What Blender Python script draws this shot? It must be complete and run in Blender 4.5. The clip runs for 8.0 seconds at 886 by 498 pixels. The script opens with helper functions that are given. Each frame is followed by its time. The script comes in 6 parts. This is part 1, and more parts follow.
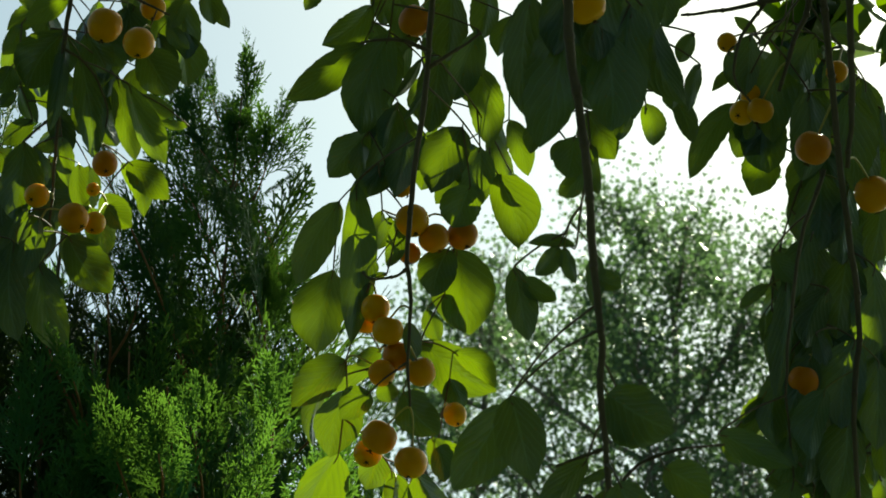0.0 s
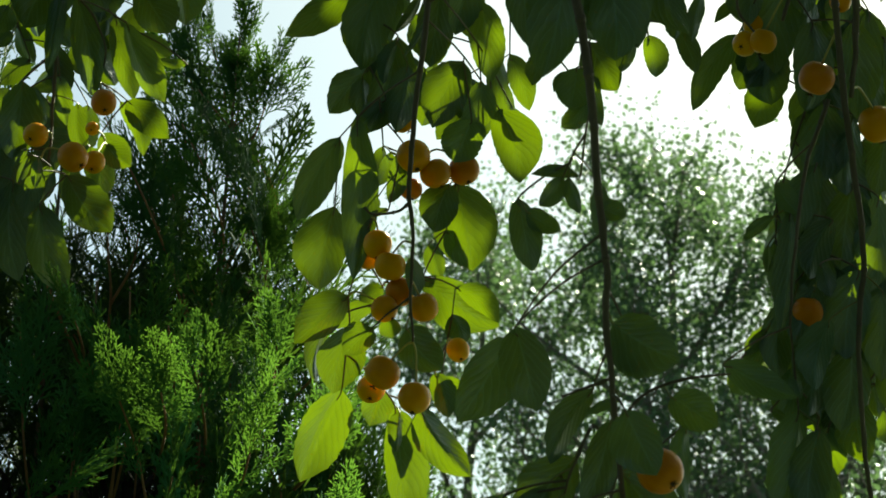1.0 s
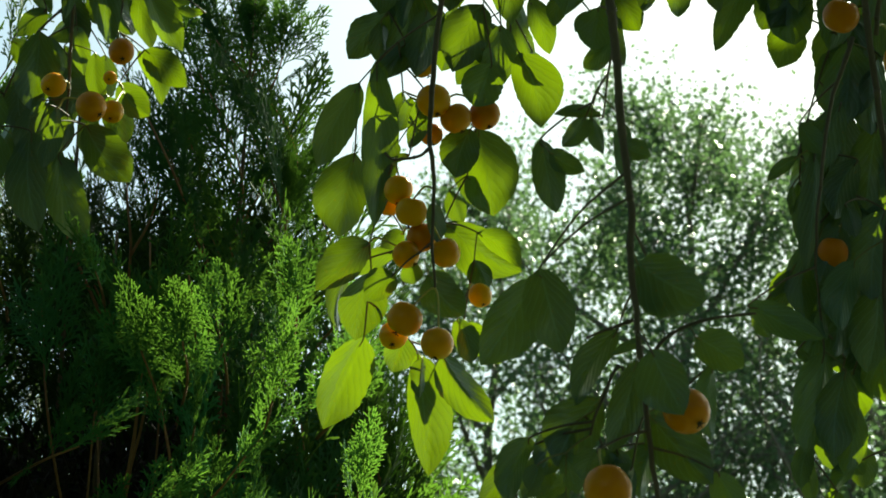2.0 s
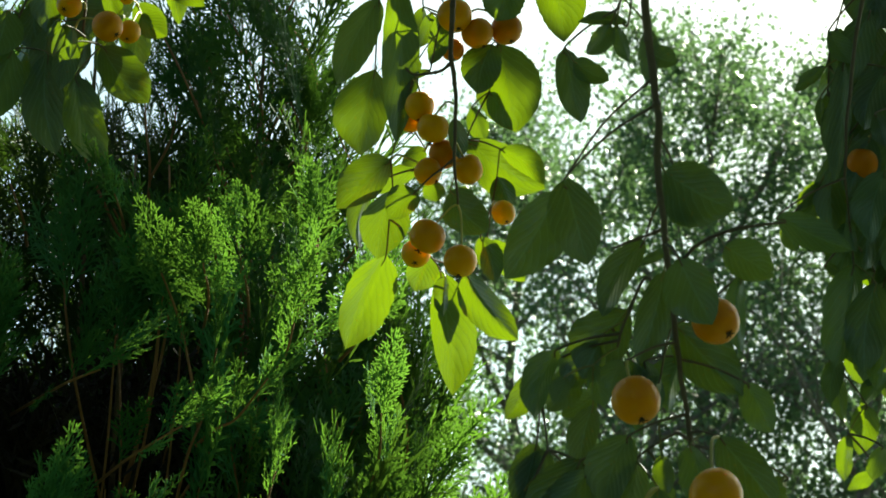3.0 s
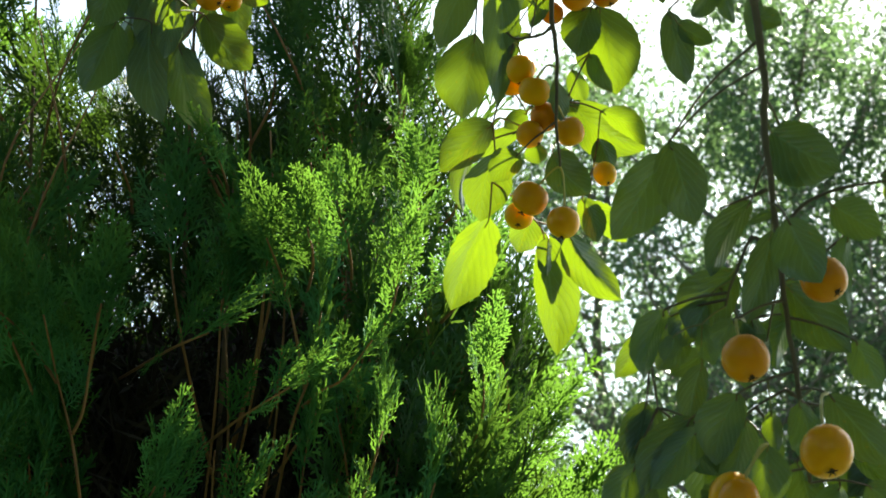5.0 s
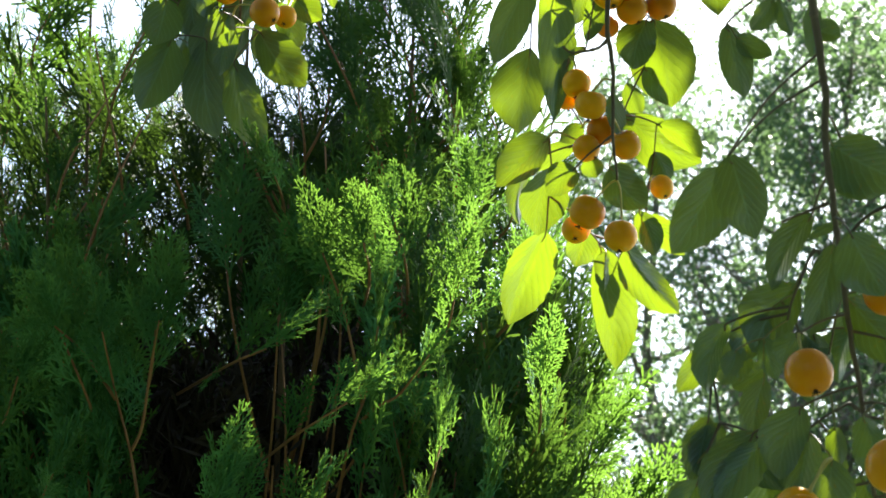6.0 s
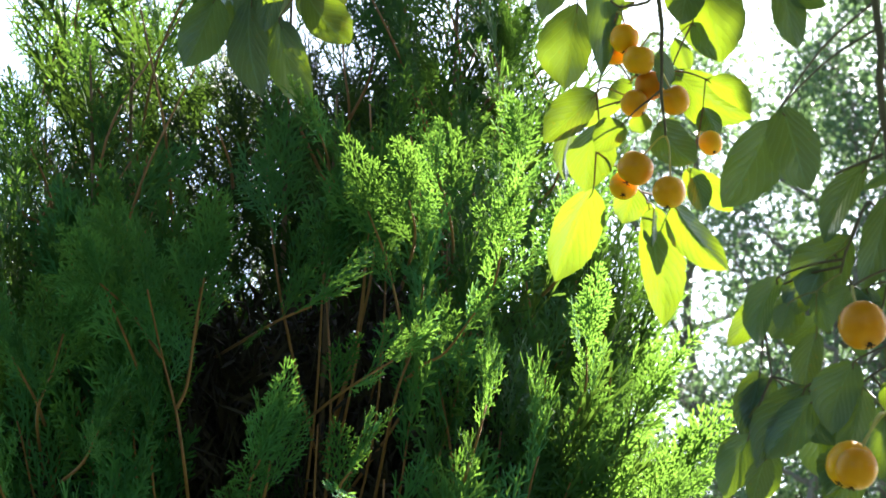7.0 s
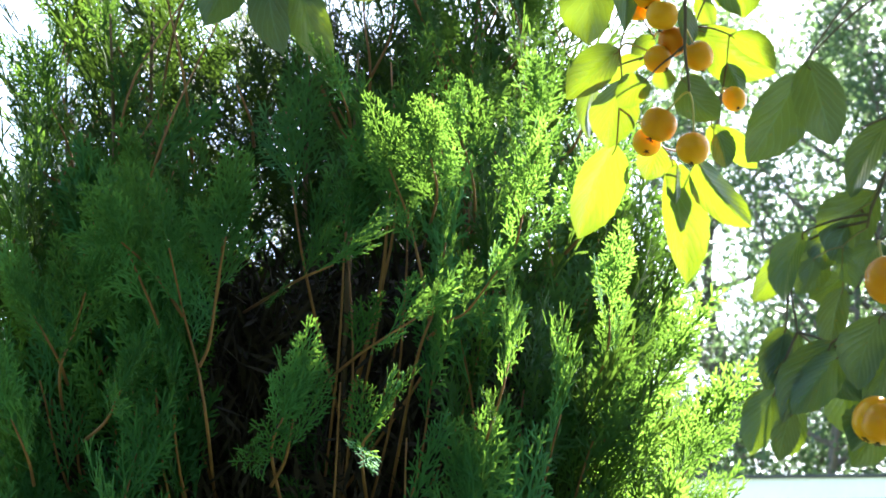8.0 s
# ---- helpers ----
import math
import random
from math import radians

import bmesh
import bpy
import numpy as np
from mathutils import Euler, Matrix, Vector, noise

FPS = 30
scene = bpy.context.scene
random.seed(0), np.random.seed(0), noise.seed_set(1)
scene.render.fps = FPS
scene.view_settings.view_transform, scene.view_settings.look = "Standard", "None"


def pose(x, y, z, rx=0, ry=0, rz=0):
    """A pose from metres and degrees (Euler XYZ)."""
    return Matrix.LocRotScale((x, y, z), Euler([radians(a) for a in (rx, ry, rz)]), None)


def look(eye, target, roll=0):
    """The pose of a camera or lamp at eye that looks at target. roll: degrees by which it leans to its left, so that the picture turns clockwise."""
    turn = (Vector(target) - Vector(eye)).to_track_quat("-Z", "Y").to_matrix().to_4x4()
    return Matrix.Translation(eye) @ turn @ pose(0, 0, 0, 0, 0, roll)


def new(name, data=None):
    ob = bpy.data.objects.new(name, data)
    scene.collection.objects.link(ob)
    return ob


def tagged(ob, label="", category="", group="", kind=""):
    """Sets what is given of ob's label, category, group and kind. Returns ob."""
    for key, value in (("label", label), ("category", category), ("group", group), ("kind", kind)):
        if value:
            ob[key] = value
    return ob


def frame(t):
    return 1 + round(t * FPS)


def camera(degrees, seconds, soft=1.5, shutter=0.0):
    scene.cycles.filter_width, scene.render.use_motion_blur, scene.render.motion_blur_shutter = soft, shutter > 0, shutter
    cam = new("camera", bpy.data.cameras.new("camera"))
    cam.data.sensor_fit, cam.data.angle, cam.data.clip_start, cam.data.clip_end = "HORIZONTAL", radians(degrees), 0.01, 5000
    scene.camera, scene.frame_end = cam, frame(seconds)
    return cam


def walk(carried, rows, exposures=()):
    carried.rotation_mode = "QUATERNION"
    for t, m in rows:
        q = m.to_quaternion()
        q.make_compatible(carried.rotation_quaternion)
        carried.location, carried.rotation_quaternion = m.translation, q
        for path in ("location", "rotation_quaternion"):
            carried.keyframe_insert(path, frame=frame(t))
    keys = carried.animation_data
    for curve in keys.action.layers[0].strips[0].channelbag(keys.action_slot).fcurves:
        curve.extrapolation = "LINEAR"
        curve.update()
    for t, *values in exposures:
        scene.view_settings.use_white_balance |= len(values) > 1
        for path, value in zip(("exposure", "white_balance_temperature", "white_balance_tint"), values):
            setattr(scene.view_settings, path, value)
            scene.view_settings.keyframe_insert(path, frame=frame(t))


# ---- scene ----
cam = camera(25.16, 8.0, soft=1.7)
cam.data.dof.use_dof = True
cam.data.dof.focus_distance = 1.62
cam.data.dof.aperture_fstop = 32.0
walk(cam, [
    (0, look((0.0071, -0.0296, 1.6141), (0.0305, 1.8021, 2.4168), 1.00)),
    (0.5, look((0.0073, -0.0257, 1.6096), (0.0312, 1.8178, 2.3848), 0.74)),
    (1, look((0.0031, -0.0213, 1.6077), (0.0310, 1.8311, 2.3612), 0.51)),
    (2.5, look((0.0000, -0.0000, 1.6000), (0.0000, 1.8794, 2.2840), -0.00)),
    (3, look((-0.0012, 0.0122, 1.5973), (-0.0113, 1.9035, 2.2477), -0.10)),
    (3.5, look((-0.0035, 0.0165, 1.5939), (-0.0327, 1.9138, 2.2261), -0.14)),
    (4, look((-0.0077, 0.0121, 1.5915), (-0.0503, 1.9131, 2.2115), -0.04)),
    (5.5, look((-0.0179, -0.0104, 1.5940), (-0.1414, 1.8895, 2.2065), -0.04)),
    (6, look((-0.0215, -0.0082, 1.5953), (-0.1656, 1.8868, 2.2184), -0.01)),
    (6.5, look((-0.0255, -0.0008, 1.5920), (-0.1939, 1.8972, 2.1995), 0.24)),
    (7, look((-0.0274, 0.0027, 1.5895), (-0.2123, 1.9040, 2.1820), 0.41)),
    (7.5, look((-0.0289, 0.0063, 1.5888), (-0.2208, 1.9118, 2.1653), 0.37)),
    (8, look((-0.0298, 0.0090, 1.5879), (-0.2356, 1.9192, 2.1436), 0.43)),
], exposures=[(0, 1.6, 7400, -14), (1.0, 1.72, 7400, -14), (2.5, 2.06, 7300, -16), (4.0, 2.56, 7250, -11), (5.5, 3.05, 6900, 3), (6.5, 3.4, 6600, 10), (8.0, 4.0, 6350, 13)])

# ---- daylight: sun ahead, behind the trees, a little to the right ----
SUN_HEIGHT, SUN_TURN = radians(42), radians(28)
world = bpy.data.worlds.new("sky")
scene.world = world
world.use_nodes = True
wn = world.node_tree
sky = wn.nodes.new("ShaderNodeTexSky")
sky.sky_type, sky.sun_disc = "NISHITA", False
sky.sun_elevation, sky.sun_rotation = SUN_HEIGHT, SUN_TURN
sky.dust_density = 1.7
wn.links.new(sky.outputs[0], wn.nodes["Background"].inputs[0])
wn.nodes["Background"].inputs[1].default_value = 0.05

sun = new("sun", bpy.data.lights.new("sun", "SUN"))
sun.data.energy, sun.data.angle, sun.data.color = 5.0, radians(0.6), (1.0, 0.96, 0.90)
toward_sun = Vector((math.sin(SUN_TURN) * math.cos(SUN_HEIGHT), math.cos(SUN_TURN) * math.cos(SUN_HEIGHT), math.sin(SUN_HEIGHT)))
sun.matrix_world = look(toward_sun * 60, (0, 0, 0))


# ---- materials ----
def material(name):
    m = bpy.data.materials.new(name)
    m.use_nodes = True
    m.node_tree.nodes.remove(m.node_tree.nodes["Principled BSDF"])
    return m, m.node_tree, m.node_tree.nodes["Material Output"]


def node(tree, kind, **values):
    n = tree.nodes.new("ShaderNode" + kind)
    for key, value in values.items():
        n.inputs[key.replace("_", " ")].default_value = value
    return n


def ramp(tree, fac, *stops):
    n = tree.nodes.new("ShaderNodeValToRGB")
    while len(n.color_ramp.elements) < len(stops):
        n.color_ramp.elements.new(0.5)
    for e, (at, colour) in zip(n.color_ramp.elements, stops):
        e.position, e.color = at, (*colour, 1)
    tree.links.new(fac, n.inputs[0])
    return n.outputs[0]


def blend(tree, fac, a, b, how="MIX"):
    n = tree.nodes.new("ShaderNodeMix")
    n.data_type, n.blend_type = "RGBA", how
    for socket, value in ((n.inputs[0], fac), (n.inputs[6], a), (n.inputs[7], b)):
        if isinstance(value, (int, float)):
            socket.default_value = value
        elif isinstance(value, tuple):
            socket.default_value = (*value, 1)
        else:
            tree.links.new(value, socket)
    return n.outputs[2]


def sums(tree, how, a, b=0.0):
    n = tree.nodes.new("ShaderNodeMath")
    n.operation = how
    for socket, value in ((n.inputs[0], a), (n.inputs[1], b)):
        if isinstance(value, (int, float)):
            socket.default_value = value
        else:
            tree.links.new(value, socket)
    return n.outputs[0]


def foliage(name, low, high, glow, through_share, rough, veins=False, scale=60.0, island=False, shine=0.4):
    """Leaf tissue: a glossy skin over a layer that lets light through."""
    m, tree, out = material(name)
    place = tree.nodes.new("ShaderNodeTexCoord")
    if island:
        chance = tree.nodes.new("ShaderNodeNewGeometry").outputs["Random Per Island"]
    else:
        chance = tree.nodes.new("ShaderNodeObjectInfo").outputs["Random"]
    grain = node(tree, "TexNoise", Scale=scale, Detail=4.0)
    tree.links.new(place.outputs["Object"], grain.inputs["Vector"])
    mixed = sums(tree, "ADD", sums(tree, "MULTIPLY", chance, 0.65), sums(tree, "MULTIPLY", grain.outputs[0], 0.45))
    colour = ramp(tree, mixed, (0.15, low), (0.9, high))
    lit = ramp(tree, mixed, (0.15, tuple(0.72 * c for c in glow)), (0.9, glow))
    skin = node(tree, "BsdfPrincipled", Roughness=rough, Specular_IOR_Level=shine)
    if veins:
        uv = tree.nodes.new("ShaderNodeSeparateXYZ")
        tree.links.new(place.outputs["UV"], uv.inputs[0])
        side = sums(tree, "ABSOLUTE", sums(tree, "SUBTRACT", uv.outputs[0], 0.5))
        rib = sums(tree, "LESS_THAN", side, 0.022)
        slant = sums(tree, "SUBTRACT", sums(tree, "ADD", sums(tree, "MULTIPLY", uv.outputs[1], 7.5), sums(tree, "MULTIPLY", grain.outputs[0], 1.1)), sums(tree, "MULTIPLY", side, 7.0))
        wave = sums(tree, "ABSOLUTE", sums(tree, "SUBTRACT", sums(tree, "FRACT", slant), 0.5))
        lines = sums(tree, "MAXIMUM", rib, sums(tree, "LESS_THAN", wave, 0.055))
        colour = blend(tree, sums(tree, "MULTIPLY", lines, 0.45), colour, tuple(min(1, 1.9 * c + 0.02) for c in high))
        lit = blend(tree, sums(tree, "MULTIPLY", lines, 0.38), lit, tuple(0.55 * c for c in glow))
        spots = node(tree, "TexNoise", Scale=260.0, Detail=2.0)
        tree.links.new(place.outputs["Object"], spots.inputs["Vector"])
        rust = sums(tree, "GREATER_THAN", spots.outputs[0], 0.70)
        colour = blend(tree, sums(tree, "MULTIPLY", rust, 0.6), colour, (0.10, 0.055, 0.015))
        bump = node(tree, "Bump", Strength=0.8, Distance=0.0010)
        tree.links.new(sums(tree, "SUBTRACT", grain.outputs[0], sums(tree, "SMOOTH_MIN", wave, 0.2)), bump.inputs["Height"])
        tree.links.new(bump.outputs[0], skin.inputs["Normal"])
    tree.links.new(colour, skin.inputs["Base Color"])
    behind = node(tree, "BsdfTranslucent")
    tree.links.new(lit, behind.inputs["Color"])
    if veins:
        tree.links.new(bump.outputs[0], behind.inputs["Normal"])
    mix = node(tree, "MixShader", Fac=through_share)
    tree.links.new(skin.outputs[0], mix.inputs[1])
    tree.links.new(behind.outputs[0], mix.inputs[2])
    tree.links.new(mix.outputs[0], out.inputs[0])
    return m


def solid(name, low, high, rough=0.7, scale=20.0, stretch=(1, 1, 1), bump=0.4, depth=0.002, soft=0.0, random_share=0.0, shine=0.5):
    m, tree, out = material(name)
    place = tree.nodes.new("ShaderNodeTexCoord")
    fit_size = node(tree, "Mapping", Scale=stretch)
    tree.links.new(place.outputs["Object"], fit_size.inputs[0])
    fine = node(tree, "TexNoise", Scale=scale, Detail=6.0, Roughness=0.65)
    broad = node(tree, "TexNoise", Scale=scale / 7, Detail=3.0)
    for n in (fine, broad):
        tree.links.new(fit_size.outputs[0], n.inputs["Vector"])
    mixed = sums(tree, "ADD", sums(tree, "MULTIPLY", fine.outputs[0], 0.5), sums(tree, "MULTIPLY", broad.outputs[0], 0.5))
    if random_share:
        chance = tree.nodes.new("ShaderNodeObjectInfo").outputs["Random"]
        mixed = sums(tree, "ADD", sums(tree, "MULTIPLY", mixed, 1 - random_share), sums(tree, "MULTIPLY", chance, random_share))
    colour = ramp(tree, mixed, (0.3, low), (0.7, high))
    skin = node(tree, "BsdfPrincipled", Roughness=rough, Specular_IOR_Level=shine)
    if soft:
        skin.inputs["Subsurface Weight"].default_value = soft
        skin.inputs["Subsurface Radius"].default_value = (0.009, 0.005, 0.001)
        skin.inputs["Subsurface Scale"].default_value = 1.0
    tree.links.new(colour, skin.inputs["Base Color"])
    relief = node(tree, "Bump", Strength=bump, Distance=depth)
    tree.links.new(fine.outputs[0], relief.inputs["Height"])
    tree.links.new(relief.outputs[0], skin.inputs["Normal"])
    tree.links.new(skin.outputs[0], out.inputs[0])
    return m


LEAF = foliage("crabapple_leaf", (0.012, 0.034, 0.032), (0.034, 0.076, 0.068), (0.49, 0.725, 0.02), 0.120, 0.30, veins=True, scale=70, shine=0.55)
SHADE_LEAF = foliage("shade_leaf", (0.006, 0.024, 0.007), (0.022, 0.056, 0.012), (0.42, 0.70, 0.012), 0.125, 0.4, island=True)
PETIOLE = solid("leaf_stalk", (0.07, 0.08, 0.02), (0.16, 0.14, 0.05), 0.5, 300)
# near sprays lightened against the mass, standing for reflection on their tips
CONIFER = foliage("conifer_scale", (0.008, 0.040, 0.020), (0.050, 0.165, 0.076), (0.36, 0.70, 0.08), 0.15, 0.70, scale=130, shine=0.03)
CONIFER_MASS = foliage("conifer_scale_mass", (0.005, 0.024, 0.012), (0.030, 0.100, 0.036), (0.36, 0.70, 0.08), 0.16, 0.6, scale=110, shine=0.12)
# old inner scales, darkened to near-black green for shade within the crown
INNER_SHADE = foliage("conifer_old_shaded_scale", (0.004, 0.012, 0.006), (0.016, 0.040, 0.016), (0.30, 0.55, 0.06), 0.09, 0.7, scale=90, shine=0.15)
FAR_LEAF = foliage("poplar_leaf", (0.016, 0.036, 0.020), (0.045, 0.075, 0.040), (0.25, 0.42, 0.15), 0.20, 0.45, island=True, scale=3, shine=0.2)
BARK = solid("crabapple_bark", (0.045, 0.032, 0.024), (0.12, 0.09, 0.07), 0.75, 160, (1, 1, 0.35), 0.7, 0.0008)
CONIFER_BARK = solid("conifer_bark", (0.12, 0.050, 0.018), (0.29, 0.14, 0.05), 0.8, 180, (1, 1, 0.25), 0.6, 0.0008)
# greyer bark of old stems, darkened as well for shade inside the crown
OLD_SHADED_BARK = solid("old_shaded_conifer_bark", (0.06, 0.036, 0.022), (0.17, 0.11, 0.065), 0.9, 120, (1, 1, 0.25), 0.6, 0.0012)
# dead foliage, coloured nearly black to stand for the hollow's shade
DEAD_SHADE = solid("dead_inner_foliage", (0.010, 0.007, 0.005), (0.030, 0.020, 0.012), 0.95, 60)
FAR_BARK = solid("poplar_bark", (0.05, 0.045, 0.04), (0.15, 0.13, 0.11), 0.9, 14, (1, 1, 0.3), 0.8, 0.02)
FRUIT = solid("apple_skin", (0.52, 0.165, 0.003), (0.75, 0.36, 0.005), 0.34, 110, (1, 1, 1), 0.10, 0.0004, soft=0.45, random_share=0.55, shine=0.25)
PEDICEL = solid("fruit_stalk", (0.26, 0.24, 0.06), (0.40, 0.34, 0.11), 0.5, 300)
CALYX = solid("dry_calyx", (0.03, 0.018, 0.01), (0.10, 0.06, 0.03), 0.9, 400)
GRASS = solid("lawn", (0.020, 0.045, 0.010), (0.05, 0.075, 0.02), 0.9, 30, (1, 1, 1), 0.9, 0.03)
PAINT = solid("white_paint", (0.74, 0.74, 0.72), (0.84, 0.84, 0.82), 0.45, 25, (1, 1, 1), 0.15, 0.001)
ROOFING = solid("dark_roofing", (0.035, 0.035, 0.038), (0.08, 0.08, 0.08), 0.85, 40, (1, 1, 1), 0.6, 0.004)
SIDING = solid("pale_siding", (0.62, 0.61, 0.57), (0.74, 0.73, 0.69), 0.6, 20, (0.2, 1, 3), 0.2, 0.001)


# ---- mesh helpers ----
def part(name, bm, mats, parent=None, label="", smooth=True):
    me = bpy.data.meshes.new(name)
    bm.to_mesh(me)
    bm.free()
    for m in mats if isinstance(mats, (list, tuple)) else [mats]:
        me.materials.append(m)
    if smooth:
        me.shade_smooth()
    ob = new(name, me)
    ob.parent = parent
    return tagged(ob, label)


def spline(points, steps=6):
    """A smooth line through the points."""
    p = [Vector(q) for q in points]
    p = [2 * p[0] - p[1], *p, 2 * p[-1] - p[-2]]
    line = []
    for i in range(1, len(p) - 2):
        for k in range(steps):
            t = k / steps
            a, b, c, d = p[i - 1:i + 3]
            line.append(0.5 * (2 * b + (c - a) * t + (2 * a - 5 * b + 4 * c - d) * t * t + (3 * b - a - 3 * c + d) * t ** 3))
    return line + [p[-2]]


def tube(bm, line, r0, r1, sides=7, rough=0.0, slot=0, power=1.0):
    """A tapered round stem along the line."""
    up = Vector((0.31, 0.2, 0.93))
    last, n = None, len(line) - 1
    for i, q in enumerate(line):
        way = (line[min(i + 1, n)] - line[max(i - 1, 0)]).normalized()
        a = way.cross(up)
        a = a.normalized() if a.length > 1e-4 else way.orthogonal().normalized()
        up = a.cross(way)
        r = r0 + (r1 - r0) * (i / n) ** power
        ring = []
        for k in range(sides):
            w = 2 * math.pi * k / sides
            s = r * (1 + (random.uniform(-rough, rough) if rough else 0))
            ring.append(bm.verts.new(q + s * (math.cos(w) * a + math.sin(w) * up)))
        if last:
            for k in range(sides):
                bm.faces.new((last[k], last[(k + 1) % sides], ring[(k + 1) % sides], ring[k])).material_index = slot
        else:
            bm.faces.new(ring[::-1]).material_index = slot
        last = ring
    bm.faces.new(last).material_index = slot


def lathe(bm, profile, sides, to_world, slot=0):
    """Turns (radius, height) pairs round the local z axis."""
    rings = []
    for r, h in profile:
        if r < 1e-6:
            rings.append([bm.verts.new(to_world @ Vector((0, 0, h)))])
        else:
            rings.append([bm.verts.new(to_world @ Vector((r * math.cos(2 * math.pi * k / sides), r * math.sin(2 * math.pi * k / sides), h))) for k in range(sides)])
    for lo, hi in zip(rings, rings[1:]):
        for k in range(sides):
            j = (k + 1) % sides
            loop = [lo[k % len(lo)], lo[j % len(lo)], hi[j % len(hi)], hi[k % len(hi)]]
            loop = list(dict.fromkeys(loop))
            if len(loop) > 2:
                bm.faces.new(loop).material_index = slot


def box(bm, lo, hi):
    v = [bm.verts.new((x, y, z)) for x in (lo[0], hi[0]) for y in (lo[1], hi[1]) for z in (lo[2], hi[2])]
    for f in ((0, 1, 3, 2), (4, 6, 7, 5), (0, 4, 5, 1), (2, 3, 7, 6), (0, 2, 6, 4), (1, 5, 7, 3)):
        bm.faces.new([v[i] for i in f])


def soup(name, verts, faces, mat, parent=None, label="", smooth=False):
    """One mesh from arrays; faces is an array of triangles or quads."""
    me = bpy.data.meshes.new(name)
    n, k = faces.shape
    me.vertices.add(len(verts))
    me.vertices.foreach_set("co", np.ascontiguousarray(verts, np.float32).ravel())
    me.loops.add(n * k)
    me.loops.foreach_set("vertex_index", np.ascontiguousarray(faces, np.int32).ravel())
    me.polygons.add(n)
    me.polygons.foreach_set("loop_start", np.arange(0, n * k, k, dtype=np.int32))
    me.update(calc_edges=True)
    me.materials.append(mat)
    if smooth:
        me.shade_smooth()
    ob = new(name, me)
    ob.parent = parent
    return tagged(ob, label)


# ---- ground ----
bm = bmesh.new()
N = 40
reach = [math.copysign(abs(k / N) ** 3, k) * 1500 for k in range(-N, N + 1)]
grid = [[bm.verts.new((x, y, 0 if max(abs(x), abs(y)) < 30 else -0.3 + 1.2 * noise.noise(Vector((x, y, 0)) / 90))) for x in reach] for y in reach]
for j in range(2 * N):
    for i in range(2 * N):
        bm.faces.new((grid[j][i], grid[j][i + 1], grid[j + 1][i + 1], grid[j + 1][i]))
tagged(part("ground", bm, GRASS), "mown green lawn running on to the distance", "lawn", kind="structure")


# ---- outbuilding with the white eaves ----
def outbuilding(x0, x1, y0, y1, eaves):
    home = tagged(new("outbuilding"), "low outbuilding with white painted fascia and dark roof edge", "outbuilding")
    bm = bmesh.new()
    box(bm, (x0, y0, 0), (x1, y1, eaves - 0.26))
    part("wall", bm, SIDING, home, smooth=False)
    for k in range(14):
        bm = bmesh.new()
        z = 0.1 + 0.25 * k
        if z + 0.25 > eaves - 0.26:
            break
        box(bm, (x0 - 0.01, y0 - 0.02, z), (x1 + 0.01, y0 - 0.001, z + 0.242))
        part("siding_board", bm, SIDING, home, smooth=False)
    bm = bmesh.new()
    box(bm, (x0 - 0.3, y0 - 0.35, eaves - 0.26), (x1 + 0.3, y1 + 0.35, eaves - 0.17))
    part("soffit", bm, ROOFING, home, smooth=False)
    step = (x1 - x0 + 0.6) / 4
    for k in range(4):
        bm = bmesh.new()
        box(bm, (x0 - 0.3 + k * step, y0 - 0.38, eaves - 0.165), (x0 - 0.3 + (k + 1) * step - 0.006, y0 - 0.352, eaves - 0.016))
        bmesh.ops.bevel(bm, geom=bm.edges[:], offset=0.003, segments=1, affect="EDGES")
        part("fascia_board", bm, PAINT, home, "white painted fascia board", smooth=False)
    bm = bmesh.new()
    box(bm, (x0 - 0.34, y0 - 0.42, eaves - 0.016), (x1 + 0.34, y1 + 0.42, eaves))
    part("roof_edge", bm, ROOFING, home, "dark metal drip edge", smooth=False)
    bm = bmesh.new()
    corners = [(x0 - 0.3, y0 - 0.36, eaves + 0.002), (x1 + 0.3, y0 - 0.36, eaves + 0.002), (x1 + 0.3, y1 + 0.36, eaves + 0.002), (x0 - 0.3, y1 + 0.36, eaves + 0.002)]
    low = [bm.verts.new(c) for c in corners]
    high = [bm.verts.new((c[0], c[1], c[2] + (0.01 if i < 2 else 0.06))) for i, c in enumerate(corners)]
    bm.faces.new(high)
    for i in range(4):
        bm.faces.new((low[i], low[(i + 1) % 4], high[(i + 1) % 4], high[i]))
    part("roof", bm, ROOFING, home, smooth=False)


outbuilding(-1.2, 5.6, 14.4, 18.5, 3.95)


